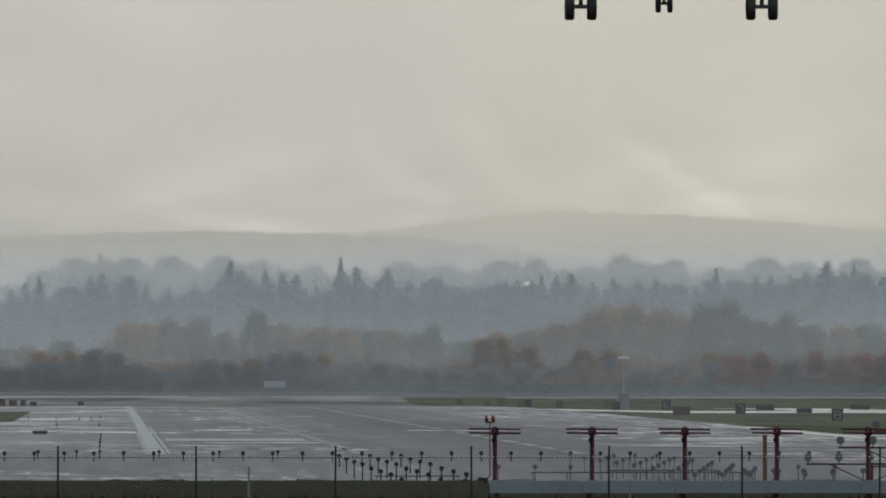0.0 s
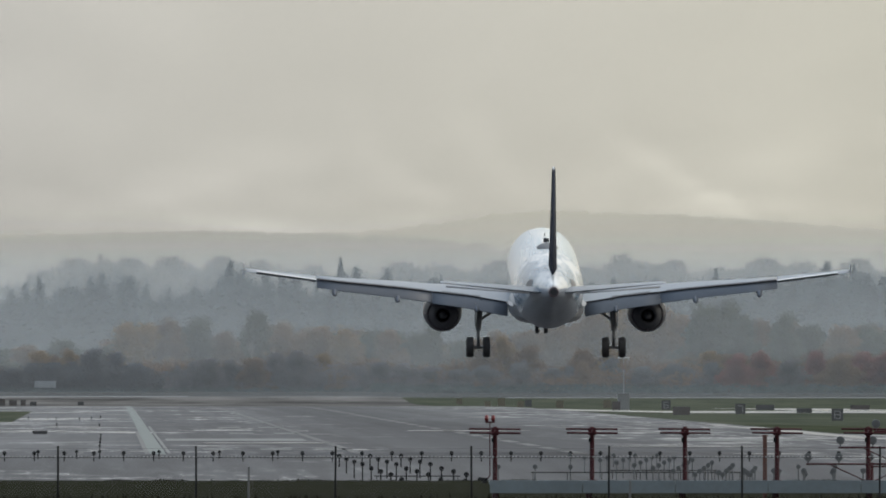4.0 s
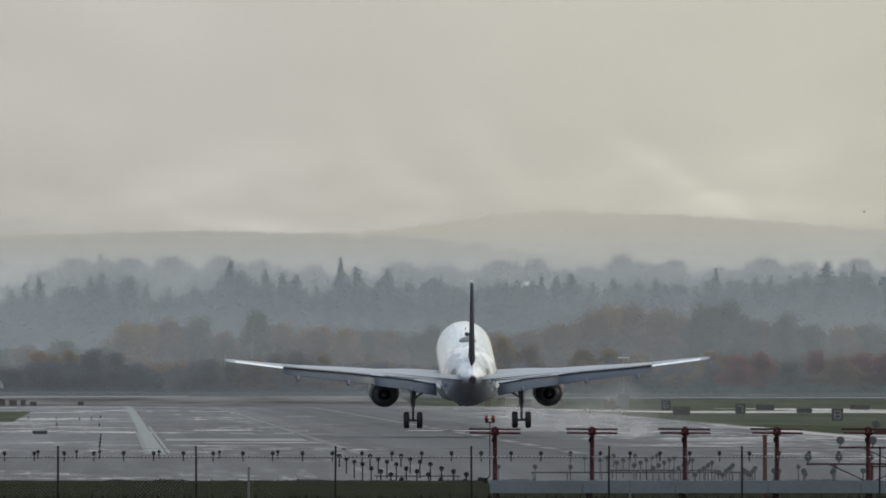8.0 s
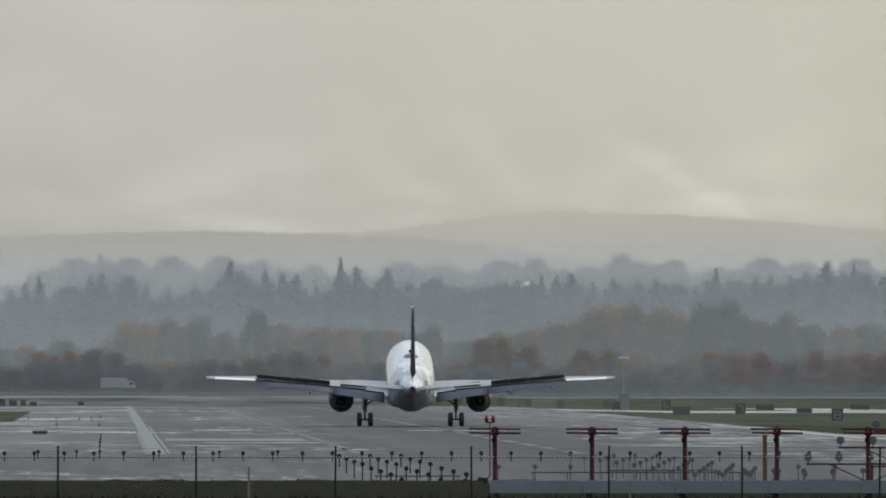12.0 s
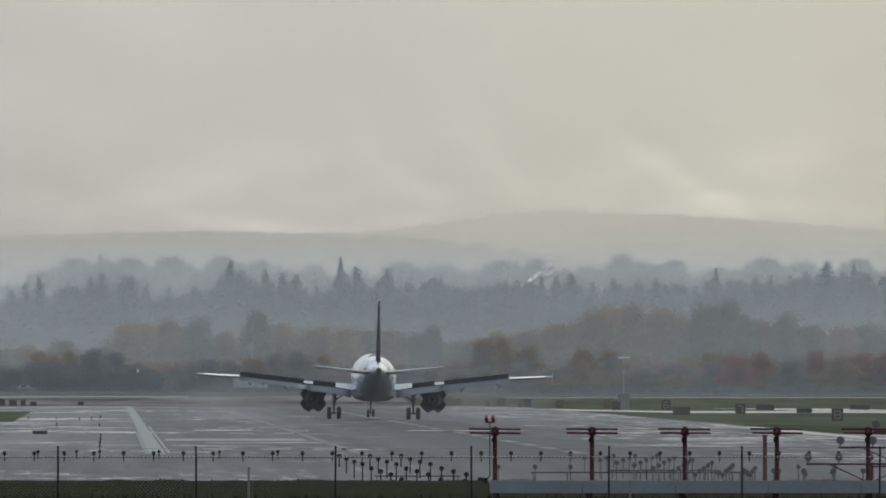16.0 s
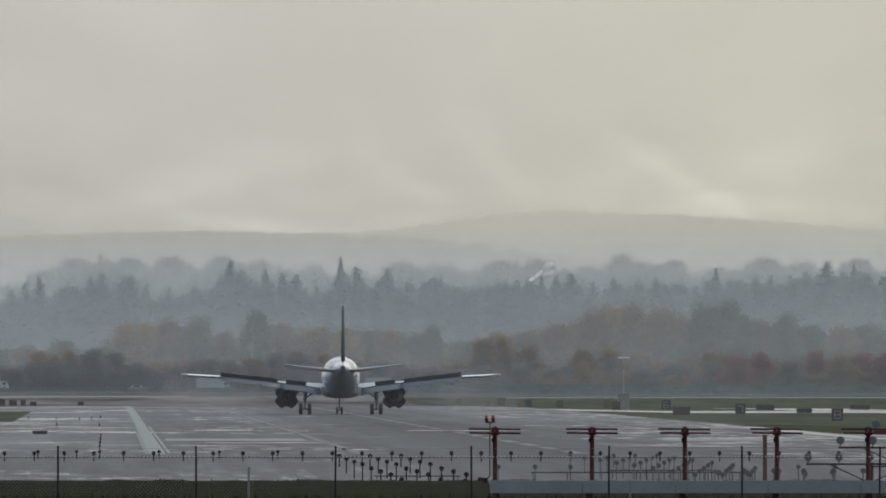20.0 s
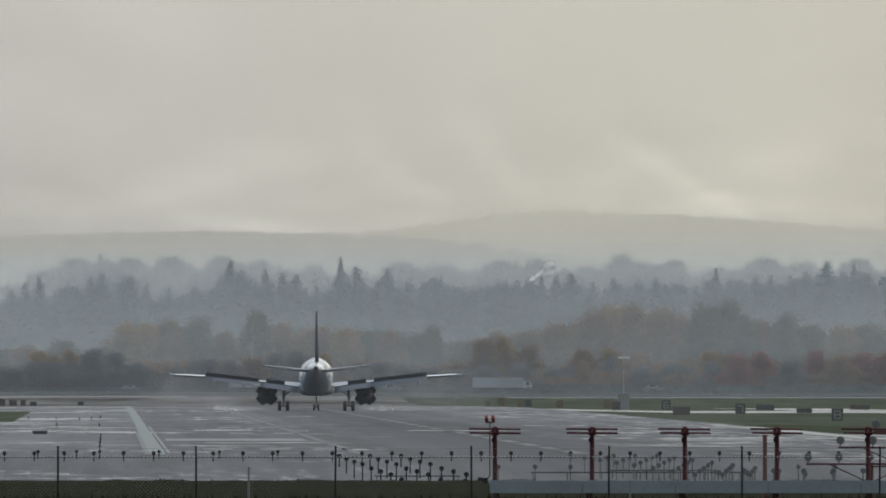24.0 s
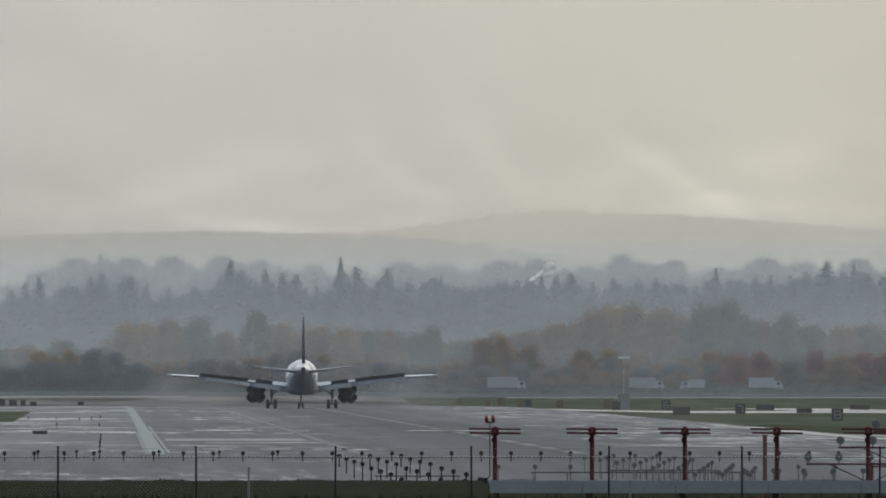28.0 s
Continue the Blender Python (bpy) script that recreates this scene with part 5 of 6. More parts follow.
def engine(plane, s):
    x, z = s * 5.75, 1.90
    prof = [(8.3, 0.84), (8.45, 0.90), (8.2, 0.99), (7.2, 1.08), (6.0, 1.10), (5.2, 1.07)]
    bm = loft(B(), [[v + Vector((x, 0, 0)) for v in ring(y, r, r, z, 32)] for y, r in prof], cap=False)
    loft(bm, [[v + Vector((x, 0, 0)) for v in ring(y, r, r, z, 32)] for y, r in ((8.3, 0.84), (7.6, 0.83), (5.2, 0.93), (3.9, 0.84))], cap=False)
    nac = part("engine", bm, P["nacelle"], plane, "dark engine nacelle", at=pose(0, AFT, 0), smooth=True)
    bm = loft(B(), [[v + Vector((x, 0, 0)) for v in ring(y, r, r, z, 32)] for y, r in ((8.25, 0.85), (8.46, 0.89), (8.2, 0.985))], cap=False)
    part("intake_lip", bm, P["metal"], nac, smooth=True)
    bm = rod(B(), (x, 7.3, z), (x, 7.2, z), 0.86, 0.86, 28)
    part("fan_disc", bm, P["dark"], nac)
    bm = loft(B(), [[v + Vector((x, 0, 0)) for v in ring(y, r, r, z, 28)] for y, r in ((5.6, 0.72), (4.4, 0.62), (3.3, 0.43), (3.32, 0.38), (4.2, 0.40))], cap=False)
    part("core_nozzle", bm, P["door"], nac, smooth=True)
    bm = loft(B(), [[v + Vector((x, 0, 0)) for v in ring(y, r, r, z, 32)] for y, r in ((4.3, 0.85), (3.88, 0.80), (3.6, 0.69), (3.4, 0.56), (3.28, 0.43), (3.5, 0.40))], cap=False)
    part("duct_ring", bm, P["nozzle"], nac, smooth=True)
    bm = loft(B(), [[v + Vector((x, 0, 0)) for v in ring(y, r, r, z, 20)] for y, r in ((4.2, 0.30), (3.5, 0.24), (2.7, 0.03))])
    part("exhaust_cone", bm, P["door"], nac, smooth=True)
    bm = loft(B(), [[Vector((x - 0.16, y, a)), Vector((x + 0.16, y, a)), Vector((x + 0.16, y, b)), Vector((x - 0.16, y, b))]
                    for y, a, b in ((8.2, 2.90, 3.00), (6.2, 2.55, 3.15), (4.2, 2.50, 3.05), (2.6, 2.75, 3.0))])
    part("pylon", bm, P["wing"], nac)
    part("sleeve_frame", loft(B(), [[v + Vector((x, 0, 0)) for v in ring(y, r, r, z, 32)] for y, r in ((5.2, 1.05), (4.9, 0.98), (3.9, 0.86), (3.9, 0.83), (4.9, 0.93))], cap=False),
         P["nacelle"], nac, smooth=True)
    # four pivoting reverser doors that close the rear of the nacelle
    for k in range(4):
        mid = math.pi / 4 + k * math.pi / 2
        hinge = Vector((x + math.cos(mid) * 0.98, 4.45, z + math.sin(mid) * 0.98))
        rings = []
        for y, r in ((5.2, 1.065), (4.6, 1.01), (3.92, 0.90)):
            row_out, row_in = [], []
            for i in range(7):
                a = mid + (i - 3) / 3 * math.radians(41)
                row_out.append(Vector((x + math.cos(a) * r, y, z + math.sin(a) * r)) - hinge)
                row_in.append(Vector((x + math.cos(a) * (r - 0.08), y, z + math.sin(a) * (r - 0.08))) - hinge)
            rings.append(row_out + row_in[::-1])
        at = Matrix.Translation(hinge + Vector((0, AFT, 0)))
        door = part("reverser_door", loft(B(), rings), P["door"], plane, "dark pivoting reverser door", at=at)
        MOVES.append((door, "door", at, mid))


def wheel(parent, x, y, z, r, w):
    bm = B()
    rings = []
    for d, q in ((-1, 0.62), (-0.98, 0.86), (-0.72, 0.98), (-0.3, 1.0), (0.3, 1.0), (0.72, 0.98), (0.98, 0.86), (1, 0.62)):
        rings.append([Vector((x + d * w / 2, y + math.cos(a * math.pi / 12) * r * q, z + math.sin(a * math.pi / 12) * r * q)) for a in range(24)])
    loft(bm, rings)
    part("tyre", bm, P["tyre"], parent, "black rubber tyre", smooth=False)
    bm = rod(B(), (x - w * 0.46, y, z), (x + w * 0.46, y, z), r * 0.55, r * 0.55, 18)
    rod(bm, (x - w * 0.53, y, z), (x + w * 0.53, y, z), r * 0.22, r * 0.22, 12)
    part("rim", bm, P["rim"], parent)


def main_gear(plane, s):
    x = s * 3.80
    bm = rod(B(), (x, 0, 0.55), (x, 0, 1.55), 0.09, 0.09, 14)
    rod(bm, (x - 0.62, 0, 0.57), (x + 0.62, 0, 0.57), 0.085, 0.085, 12)
    rod(bm, (x, -0.18, 0.75), (x, -0.42, 1.15), 0.045, 0.045, 8)
    rod(bm, (x, -0.42, 1.15), (x, -0.16, 1.55), 0.045, 0.045, 8)
    lower = part("main_gear", bm, P["strut"], plane, "dark oleo strut with twin wheels")
    for k in (-0.465, 0.465):
        wheel(lower, x + k, 0, 0.575, 0.575, 0.41)
    bm = rod(B(), (x, 0, 1.2), (x - s * 0.12, 0.05, 2.95), 0.155, 0.17, 14)
    part("gear_cylinder", bm, P["strut"], plane)
    part("gear_brace", rod(B(), (x - s * 0.05, 0, 1.75), (x - s * 1.35, 0.1, 2.65), 0.075, 0.075, 10), P["strut"], plane)
    part("gear_door", box(B(), min(x + s * 0.15, x + s * 0.20), max(x + s * 0.15, x + s * 0.20), -0.45, 0.45, 1.45, 2.75, 0.01), P["strut"], plane)
    MOVES.append((lower, "gear", Matrix.Identity(4), s))


def nose_gear(plane):
    y = 12.64
    bm = rod(B(), (0, y, 0.38), (0, y - 0.12, 1.9), 0.075, 0.10, 12)
    rod(bm, (-0.36, y, 0.39), (0.36, y, 0.39), 0.06, 0.06, 10)
    rod(bm, (0, y + 0.05, 1.2), (0, y + 1.0, 1.85), 0.05, 0.05, 8)
    g = part("nose_gear", bm, P["strut"], plane, "slim nose gear strut with twin wheels")
    for k in (-0.25, 0.25):
        wheel(g, k, y, 0.385, 0.385, 0.23)
    for s in (-1, 1):
        part("nose_gear_door", box(B(), s * 0.42 - 0.02, s * 0.42 + 0.02, y - 1.1, y + 0.2, 1.25, 1.95, 0.01), P["belly"], g)


def airliner():
    plane = thing("airliner", pose(23.6, 782, 19.6), "white twin-engine airliner with dark fin, landing gear down", "airplane")
    cz = 3.86
    body = [(17.65, 0.05, 0.05, -0.45), (17.2, 0.62, 0.62, -0.38), (16.2, 1.15, 1.25, -0.22), (14.6, 1.68, 1.78, 0.0), (12.6, 1.94, 2.06, 0.12), (10.5, 1.975, 2.16, 0.11),
            (4.0, 1.975, 2.17, 0.10), (-4.0, 1.975, 2.17, 0.10), (-6.0, 1.97, 2.165, 0.105)]
    tail = [(-6.0, 1.97, 2.165, 0.105), (-8.5, 1.86, 2.01, 0.20), (-11.5, 1.56, 1.58, 0.49), (-14.5, 1.12, 1.11, 0.75), (-17.0, 0.70, 0.72, 0.92), (-18.8, 0.40, 0.42, 1.02), (-19.3, 0.32, 0.34, 1.04)]
    part("fuselage", loft(B(), [ring(y, a, b, cz + c, 40) for y, a, b, c in body], cap=False), P["skin"], plane, "white fuselage with sky reflections painted as blue streaks", smooth=True)
    # the tail is dark below the tailplane, in livery and painted-in ground reflection, pale above
    def arc(y, a, b, c, start, end, n=24):
        return [Vector((math.cos(start + (end - start) * i / n) * a, y, cz + c + math.sin(start + (end - start) * i / n) * b)) for i in range(n + 1)]
    def shell(lo, hi):
        bm = B()
        rows = [[bm.verts.new(v) for v in arc(y, a, b, c, *span)] for (y, a, b, c), span in zip(tail, zip(lo, hi))]
        for r0, r1 in zip(rows, rows[1:]):
            for i in range(len(r0) - 1):
                bm.faces.new((r0[i], r0[i + 1], r1[i + 1], r1[i]))
        bmesh.ops.recalc_face_normals(bm, faces=bm.faces[:])
        return bm
    edge = [radians(d) for d in (-38, -34, -24, -8, 10, 22, 26)]
    part("rear_fuselage", shell(edge, [math.pi - e for e in edge]), P["rear"], plane, "pale blue and white patterned rear fuselage", smooth=True)
    part("rear_underside", shell([math.pi - e for e in edge], [2 * math.pi + e for e in edge]), P["under"], plane, "dark grey underside of the tail", smooth=True)
    # bare plates that the tailplane's leading edge slides on
    for s in (-1, 1):
        bm = B()
        rows = []
        for y, lo, hi in ((-12.6, 12, 18), (-13.1, 9, 27), (-13.9, 8, 30), (-14.4, 9, 24)):
            for (y0, a0, b0, c0), (y1, a1, b1, c1) in zip(tail, tail[1:]):
                if y1 <= y <= y0:
                    q = (y0 - y) / (y0 - y1)
                    a, b, c = (a0 + (a1 - a0) * q) * 1.012, (b0 + (b1 - b0) * q) * 1.012, c0 + (c1 - c0) * q
            rows.append([bm.verts.new((s * a * math.cos(radians(lo + (hi - lo) * i / 6)), y, cz + c + b * math.sin(radians(lo + (hi - lo) * i / 6)))) for i in range(7)])
        for r0, r1 in zip(rows, rows[1:]):
            for i in range(6):
                bm.faces.new((r0[i], r0[i + 1], r1[i + 1], r1[i]))
        part("scuff_plate", bm, P["scuff"], plane, "dull metal plate by the tailplane root", smooth=True)
    bm = rod(B(), (0, -19.25, cz + 1.04), (0, -19.75, cz + 1.06), 0.33, 0.27, 20)
    cone = part("tail_cone", bm, P["nacelle"], plane, "dark metal tail cone")
    part("exhaust_hole", rod(B(), (0, -19.70, cz + 1.06), (0, -19.78, cz + 1.06), 0.19, 0.19, 16), P["dark"], cone)
    rings = []
    for y, w, d in ((8.2, 0.6, 0.1), (6.8, 1.75, 0.55), (4.5, 2.12, 0.80), (0.0, 2.14, 0.86), (-2.5, 2.02, 0.80), (-4.6, 1.55, 0.66), (-6.2, 0.5, 0.3)):
        rings.append([Vector((math.copysign(abs(math.cos(a)) ** 0.72, math.cos(a)) * w, y, 2.62 + math.copysign(abs(math.sin(a)) ** 0.72, math.sin(a)) * (d if math.sin(a) > 0 else d * 1.08)))
                      for a in [2 * math.pi * i / 40 for i in range(40)]])
    part("belly_fairing", loft(B(), rings), P["belly"], plane, "grey belly fairing", smooth=True)
    # fin and rudder
    def slab(sections, name, material, parent, label=""):
        rs = []
        for y0, y1, z, t in sections:
            pts = foil(0, y0, y1, 0, t, 8)
            rs.append([Vector((v.z * 1.0, v.y, z)) for v in pts])
        return part(name, loft(B(), rs), material, parent, label, smooth=True)
    fin = slab([(-10.6, -16.2, 5.55, 0.075), (-12.2, -16.75, 7.2, 0.072), (-15.75, -18.35, 11.35, 0.066), (-16.1, -18.4, 11.58, 0.055)], "fin", P["fin"], plane, "dark plum tail fin")
    slab([(-16.15, -17.9, 5.75, 0.07), (-16.75, -18.3, 7.2, 0.07), (-18.35, -19.35, 11.5, 0.07)], "rudder", P["fin"], fin)
    part("fin_tip_light", box(B(), -0.04, 0.04, -18.6, -17.2, 11.56, 11.66, 0.02), P["edge"], fin, "pale fin tip cap")
    part("dorsal_fillet", loft(B(), [[Vector((-w, y, 5.3)), Vector((w, y, 5.3)), Vector((0.02, y, z)), Vector((-0.02, y, z))] for y, w, z in ((-7.6, 0.05, 5.95), (-10.6, 0.12, 6.12), (-12.2, 0.18, 6.6))]),
         P["skin"], fin)
    for s in (-1, 1):
        st = part("tailplane", loft(B(), [foil(s * x, le, te, z, t, 8, tw) for x, le, te, z, t, tw in ((0.5, -13.2, -17.3, 4.42, 0.09, -0.26), (1.2, -13.6, -17.35, 4.52, 0.09, -0.24), (6.0, -16.4, -18.15, 5.17, 0.08, -0.11), (6.22, -16.9, -18.2, 5.22, 0.07, -0.08))]),
                  P["wing"], plane, "light grey tailplane", smooth=True)
        bm = loft(B(), [foil(s * x, te + 0.10, te - 0.32, z - 0.03, 0.22, 6) for x, te, z in ((1.3, -17.4, 4.69), (5.9, -18.2, 5.11))])
        part("elevator", bm, P["elevator"], st, "dark grey elevator", smooth=True)
        half_wing(plane, s)
        engine(plane, s)
        main_gear(plane, s)
        part("strake", loft(B(), [[Vector((s * 1.93, y, 2.95)), Vector((s * (2.0 + w), y, 2.9)), Vector((s * (2.0 + w), y, 2.86)), Vector((s * 1.93, y, 2.85))] for y, w in ((2, 0.02), (-2, 0.22), (-4.5, 0.02))]),
             P["belly"], plane)
    nose_gear(plane)
    # revolving beacon: a dark drum whose lit lens looks one way only
    at = pose(0, 0.6, 6.13)
    drum = part("beacon", box(rod(B(), (0, 0.03, 0), (0, 0.03, 0.18), 0.10, 0.07, 12), -0.15, 0.15, -0.078, 0.0, 0.0, 0.20), P["dark"], plane, "small revolving beacon on the roof", at=at)
    part("beacon_lens", box(B(), -0.145, 0.145, -0.10, -0.08, 0.01, 0.195, 0.005), P["beacon"], drum, "glowing red beacon lens")
    MOVES.append((drum, "beacon", at, 0))
    for y, h in ((5.0, 0.18), (2.2, 0.12)):
        part("blade_antenna", box(B(), -0.02, 0.02, y - 0.2, y + 0.15, 6.08, 6.13 + h, 0.008), P["dark"], plane)
    bm = B()
    bmesh.ops.create_uvsphere(bm, u_segments=24, v_segments=10, radius=1.0, matrix=Matrix.Translation((0, -2.6, 6.0)) @ Matrix.Diagonal((0.62, 1.9, 0.30, 1)))
    part("radome", bm, P["radome"], plane, "low grey antenna dome on the roof", smooth=True)
    return plane


plane = airliner()


# ---- vehicles on the far road ----
V = {
    "white": mat("vehicle_white", (0.215, 0.25, 0.285), 0.4, vary=0.08, scale=0.8),
    "grey": mat("vehicle_grey", (0.19, 0.21, 0.235), 0.4, vary=0.1, scale=0.8),
    "dark": mat("vehicle_dark", (0.10, 0.105, 0.115), 0.3, vary=0.1, scale=0.8),
    "glass": mat("vehicle_glass", (0.03, 0.035, 0.04), 0.1, vary=0.1, scale=2),
}


def truck(paint_box, length, height, label, bus=False):
    """A lorry or bus that drives along +x."""
    t = thing("bus" if bus else "box_truck", pose(0, 0, 0), label, "bus" if bus else "truck", "far traffic")
    cab = 0.0 if bus else 1.9
    part("body", box(B(), -length / 2, length / 2 - cab, -1.2, 1.2, 0.75, height, 0.08), paint_box, t)
    if not bus:
        bm = loft(B(), [[Vector((length / 2 - cab + a, y, z)) for a, z in ((0.05, 0.55), (1.85, 0.55), (1.85, 1.25), (1.35, 2.15), (0.05, 2.2))] for y in (-1.1, 1.1)])
        c = part("cab", bm, V["white"], t)
        for y in (-1.115, 1.115):
            part("side_window", box(B(), length / 2 - cab + 0.5, length / 2 - cab + 1.25, y - 0.01, y + 0.01, 1.35, 1.95), V["glass"], c)
    else:
        for i in range(7):
            part("side_window", box(B(), -length / 2 + 0.5 + i * (length - 0.8) / 7, -length / 2 + 0.3 + (i + 1) * (length - 0.8) / 7, -1.215, -1.19, 1.5, 2.3), V["glass"], t)
    for x in (-length / 2 + 1.3, length / 2 - 0.95):
        w = part("wheel", rod(B(), (x, -1.15, 0.45), (x, 1.15, 0.45), 0.45, 0.45, 16), P["tyre"], t)
        part("hub", rod(B(), (x, -1.18, 0.45), (x, 1.18, 0.45), 0.2, 0.2, 10), V["grey"], w)
    part("chassis", box(B(), -length / 2 + 0.2, length / 2 - 0.2, -0.6, 0.6, 0.5, 0.78), P["dark"], t)
    return t


def car(label):
    """A small saloon that drives along +x."""
    t = thing("car", pose(0, 0, 0), label, "car", "far traffic")
    side = ((-2.1, 0.30), (2.05, 0.30), (2.1, 0.62), (1.9, 0.80), (1.05, 0.92), (-1.75, 0.95), (-2.1, 0.85))
    part("body", loft(B(), [[Vector((x, y, z)) for x, z in side] for y in (-0.86, 0.86)]), V["dark"], t)
    roof = ((-1.6, 0.93), (1.0, 0.93), (0.35, 1.42), (-1.0, 1.42))
    c = part("cabin", loft(B(), [[Vector((x, y, z)) for x, z in roof] for y in (-0.74, 0.74)]), V["grey"], t)
    part("windscreen", loft(B(), [[Vector((x, y, z)) for x, z in ((0.95, 1.0), (0.99, 1.0), (0.42, 1.40), (0.38, 1.40))] for y in (-0.66, 0.66)]), V["glass"], c)
    for y in (-0.752, 0.752):
        part("side_window", box(B(), -1.0, 0.35, y - 0.01, y + 0.01, 1.0, 1.34), V["glass"], c)
    for y in (-0.6, 0.6):
        part("headlight", box(B(), 2.06, 2.11, y - 0.16, y + 0.16, 0.62, 0.74, 0.01), P["edge"], t)
    for x in (-1.3, 1.3):
        w = part("wheel", rod(B(), (x, -0.84, 0.31), (x, 0.84, 0.31), 0.31, 0.31, 14), P["tyre"], t)
        part("hub", rod(B(), (x, -0.86, 0.31), (x, 0.86, 0.31), 0.16, 0.16, 10), V["grey"], w)
    return t


ROAD_Z = 0.385
traffic = [
    (truck(V["grey"], 4.6, 2.2, "small pale bus passing on the far road", True), 36.2, -12.4, 0.0, 4390, 180),
    (truck(V["grey"], 7.6, 2.9, "grey box truck driving on the far road"), -19.1, 7.15, 9.0, 4402, 0),
    (truck(V["white"], 7.4, 2.9, "white box truck driving on the far road"), -21.9, 14.95, 17.0, 4402, 0),
    (truck(V["grey"], 8.4, 3.0, "grey lorry driving on the far road"), -18.5, 14.0, 20.5, 4404, 0),
    (truck(V["white"], 5.2, 2.5, "white van passing on the far road"), 163.5, -12.4, 25.0, 4390, 180),
    (car("small dark car driving on the far road"), -0.7, 17.0, 17.0, 4402, 0),
    (car("small dark car driving on the far road"), -7.0, 13.7, 19.0, 4402, 0),
    (car("small dark car driving on the far road"), -2.1, 14.5, 23.5, 4402, 0),
]


# ---- steam plume in the woods, spray from the reversers, a bird ----
def puff(name, centre, size, cover, label, category, heart=0.5, through=0.6, color=(0.92, 0.92, 0.91)):
    """A bulging veil of droplets, open at its back."""
    verts, faces = [], []
    n, k = 10, 28
    verts.append((0, -size[1], 0))
    for i in range(1, n + 1):
        r = i / n
        for a in range(k):
            c, s = math.cos(2 * math.pi * a / k), math.sin(2 * math.pi * a / k)
            verts.append((c * r * size[0], -size[1] * math.sqrt(1.001 - r * r), s * r * size[2]))
    for a in range(k):
        faces.append((0, 1 + a, 1 + (a + 1) % k))
        for i in range(n - 1):
            p, q = 1 + i * k, 1 + (i + 1) * k
            faces.append((p + a, q + a, q + (a + 1) % k, p + (a + 1) % k))
    ob = raw(name, verts, faces, puff_material(name, cover, heart, through, color), smooth=True)
    ob.matrix_basis = Matrix.Translation(centre)
    return tagged(ob, label, category, kind="stuff")


plumes = []
for x, z, size, cover, tilt in ((96.9, 25.6, (1.2, 0.4, 0.85), 1.0, -35), (98.4, 26.8, (2.0, 0.5, 0.85), 0.95, -46), (100.8, 27.2, (2.3, 0.5, 1.3), 0.55, -15), (100.6, 28.8, (2.4, 0.6, 1.5), 0.40, -35)):
    plume = puff("steam_plume", (x, 4664, z), size, cover, "small white steam plume rising among the firs", "steam", 0.9, 0.95)
    plume.matrix_basis = pose(x, 4664, z, 0, tilt, 0)
    plumes.append(plume)
puff("steam_wisp", (32.1, 4526, 9.6), (1.1, 0.4, 3.2), 0.42, "thin pale wisp of steam among the trees", "steam")
# faint spray that the engines blow off the wet paving while the aircraft floats
blown = [puff("blown_spray", (x, y, -9), s, c, "faint haze of water blown off the wet runway", "spray") for x, y, s, c in ((35.0, 1430, (5.0, 1.5, 3.0), 0.62), (33.6, 1560, (6.0, 1.5, 3.2), 0.55))]
# spread, thickness, then seconds and places
SPRAY = (
    ((2.6, 0.8, 0.9), 0.85, ((23.4, 14.2, 2388, -3), (23.8, 14.0, 2390, 0.1), (24.1, 14.2, 2391, 0.3), (24.6, 12.6, 2392, 1.2), (25.0, 12.2, 2394, 1.0), (25.5, 12.0, 2396, -3))),
    ((3.4, 0.8, 1.0), 0.60, ((23.4, 17.0, 2384, -3), (23.8, 16.6, 2386, -0.1), (24.2, 16.4, 2388, 0.0), (24.7, 16.0, 2390, 0.6), (25.6, 15.6, 2394, -4))),
    ((7.4, 1.2, 3.6), 0.55, ((24.1, 14.5, 2434, -6), (24.5, 13.8, 2436, 1.2), (24.9, 13.6, 2438, 2.2), (25.5, 12.8, 2441, 3.0), (26.3, 10.5, 2444, 1.5), (27.2, 9.5, 2446, -6))),
    ((5.6, 1.2, 1.0), 0.62, ((23.2, 34.4, 2382, -4), (23.6, 33.8, 2386, 0.0), (24.4, 34.2, 2388, 0.2), (25.1, 35.6, 2390, 0.3), (26.2, 36.5, 2392, -4))),
    ((8.0, 1.2, 2.6), 0.48, ((24.0, 35.5, 2436, -6), (24.6, 35.0, 2438, 1.0), (25.4, 35.6, 2442, 1.5), (26.4, 36.0, 2446, 0.4), (27.4, 36.5, 2450, -6))),
    ((7.0, 1.0, 1.7), 0.50, ((23.6, 24.5, 2396, -5), (24.3, 24.5, 2420, 0.5), (25.2, 24.4, 2444, 1.0), (26.1, 24.3, 2476, 0.5), (26.9, 24.2, 2507, -5))))
sprays = [puff("wheel_spray", rows[0][1:], size, cover, "white cloud of spray blown up from the wet runway", "spray") for size, cover, rows in SPRAY]
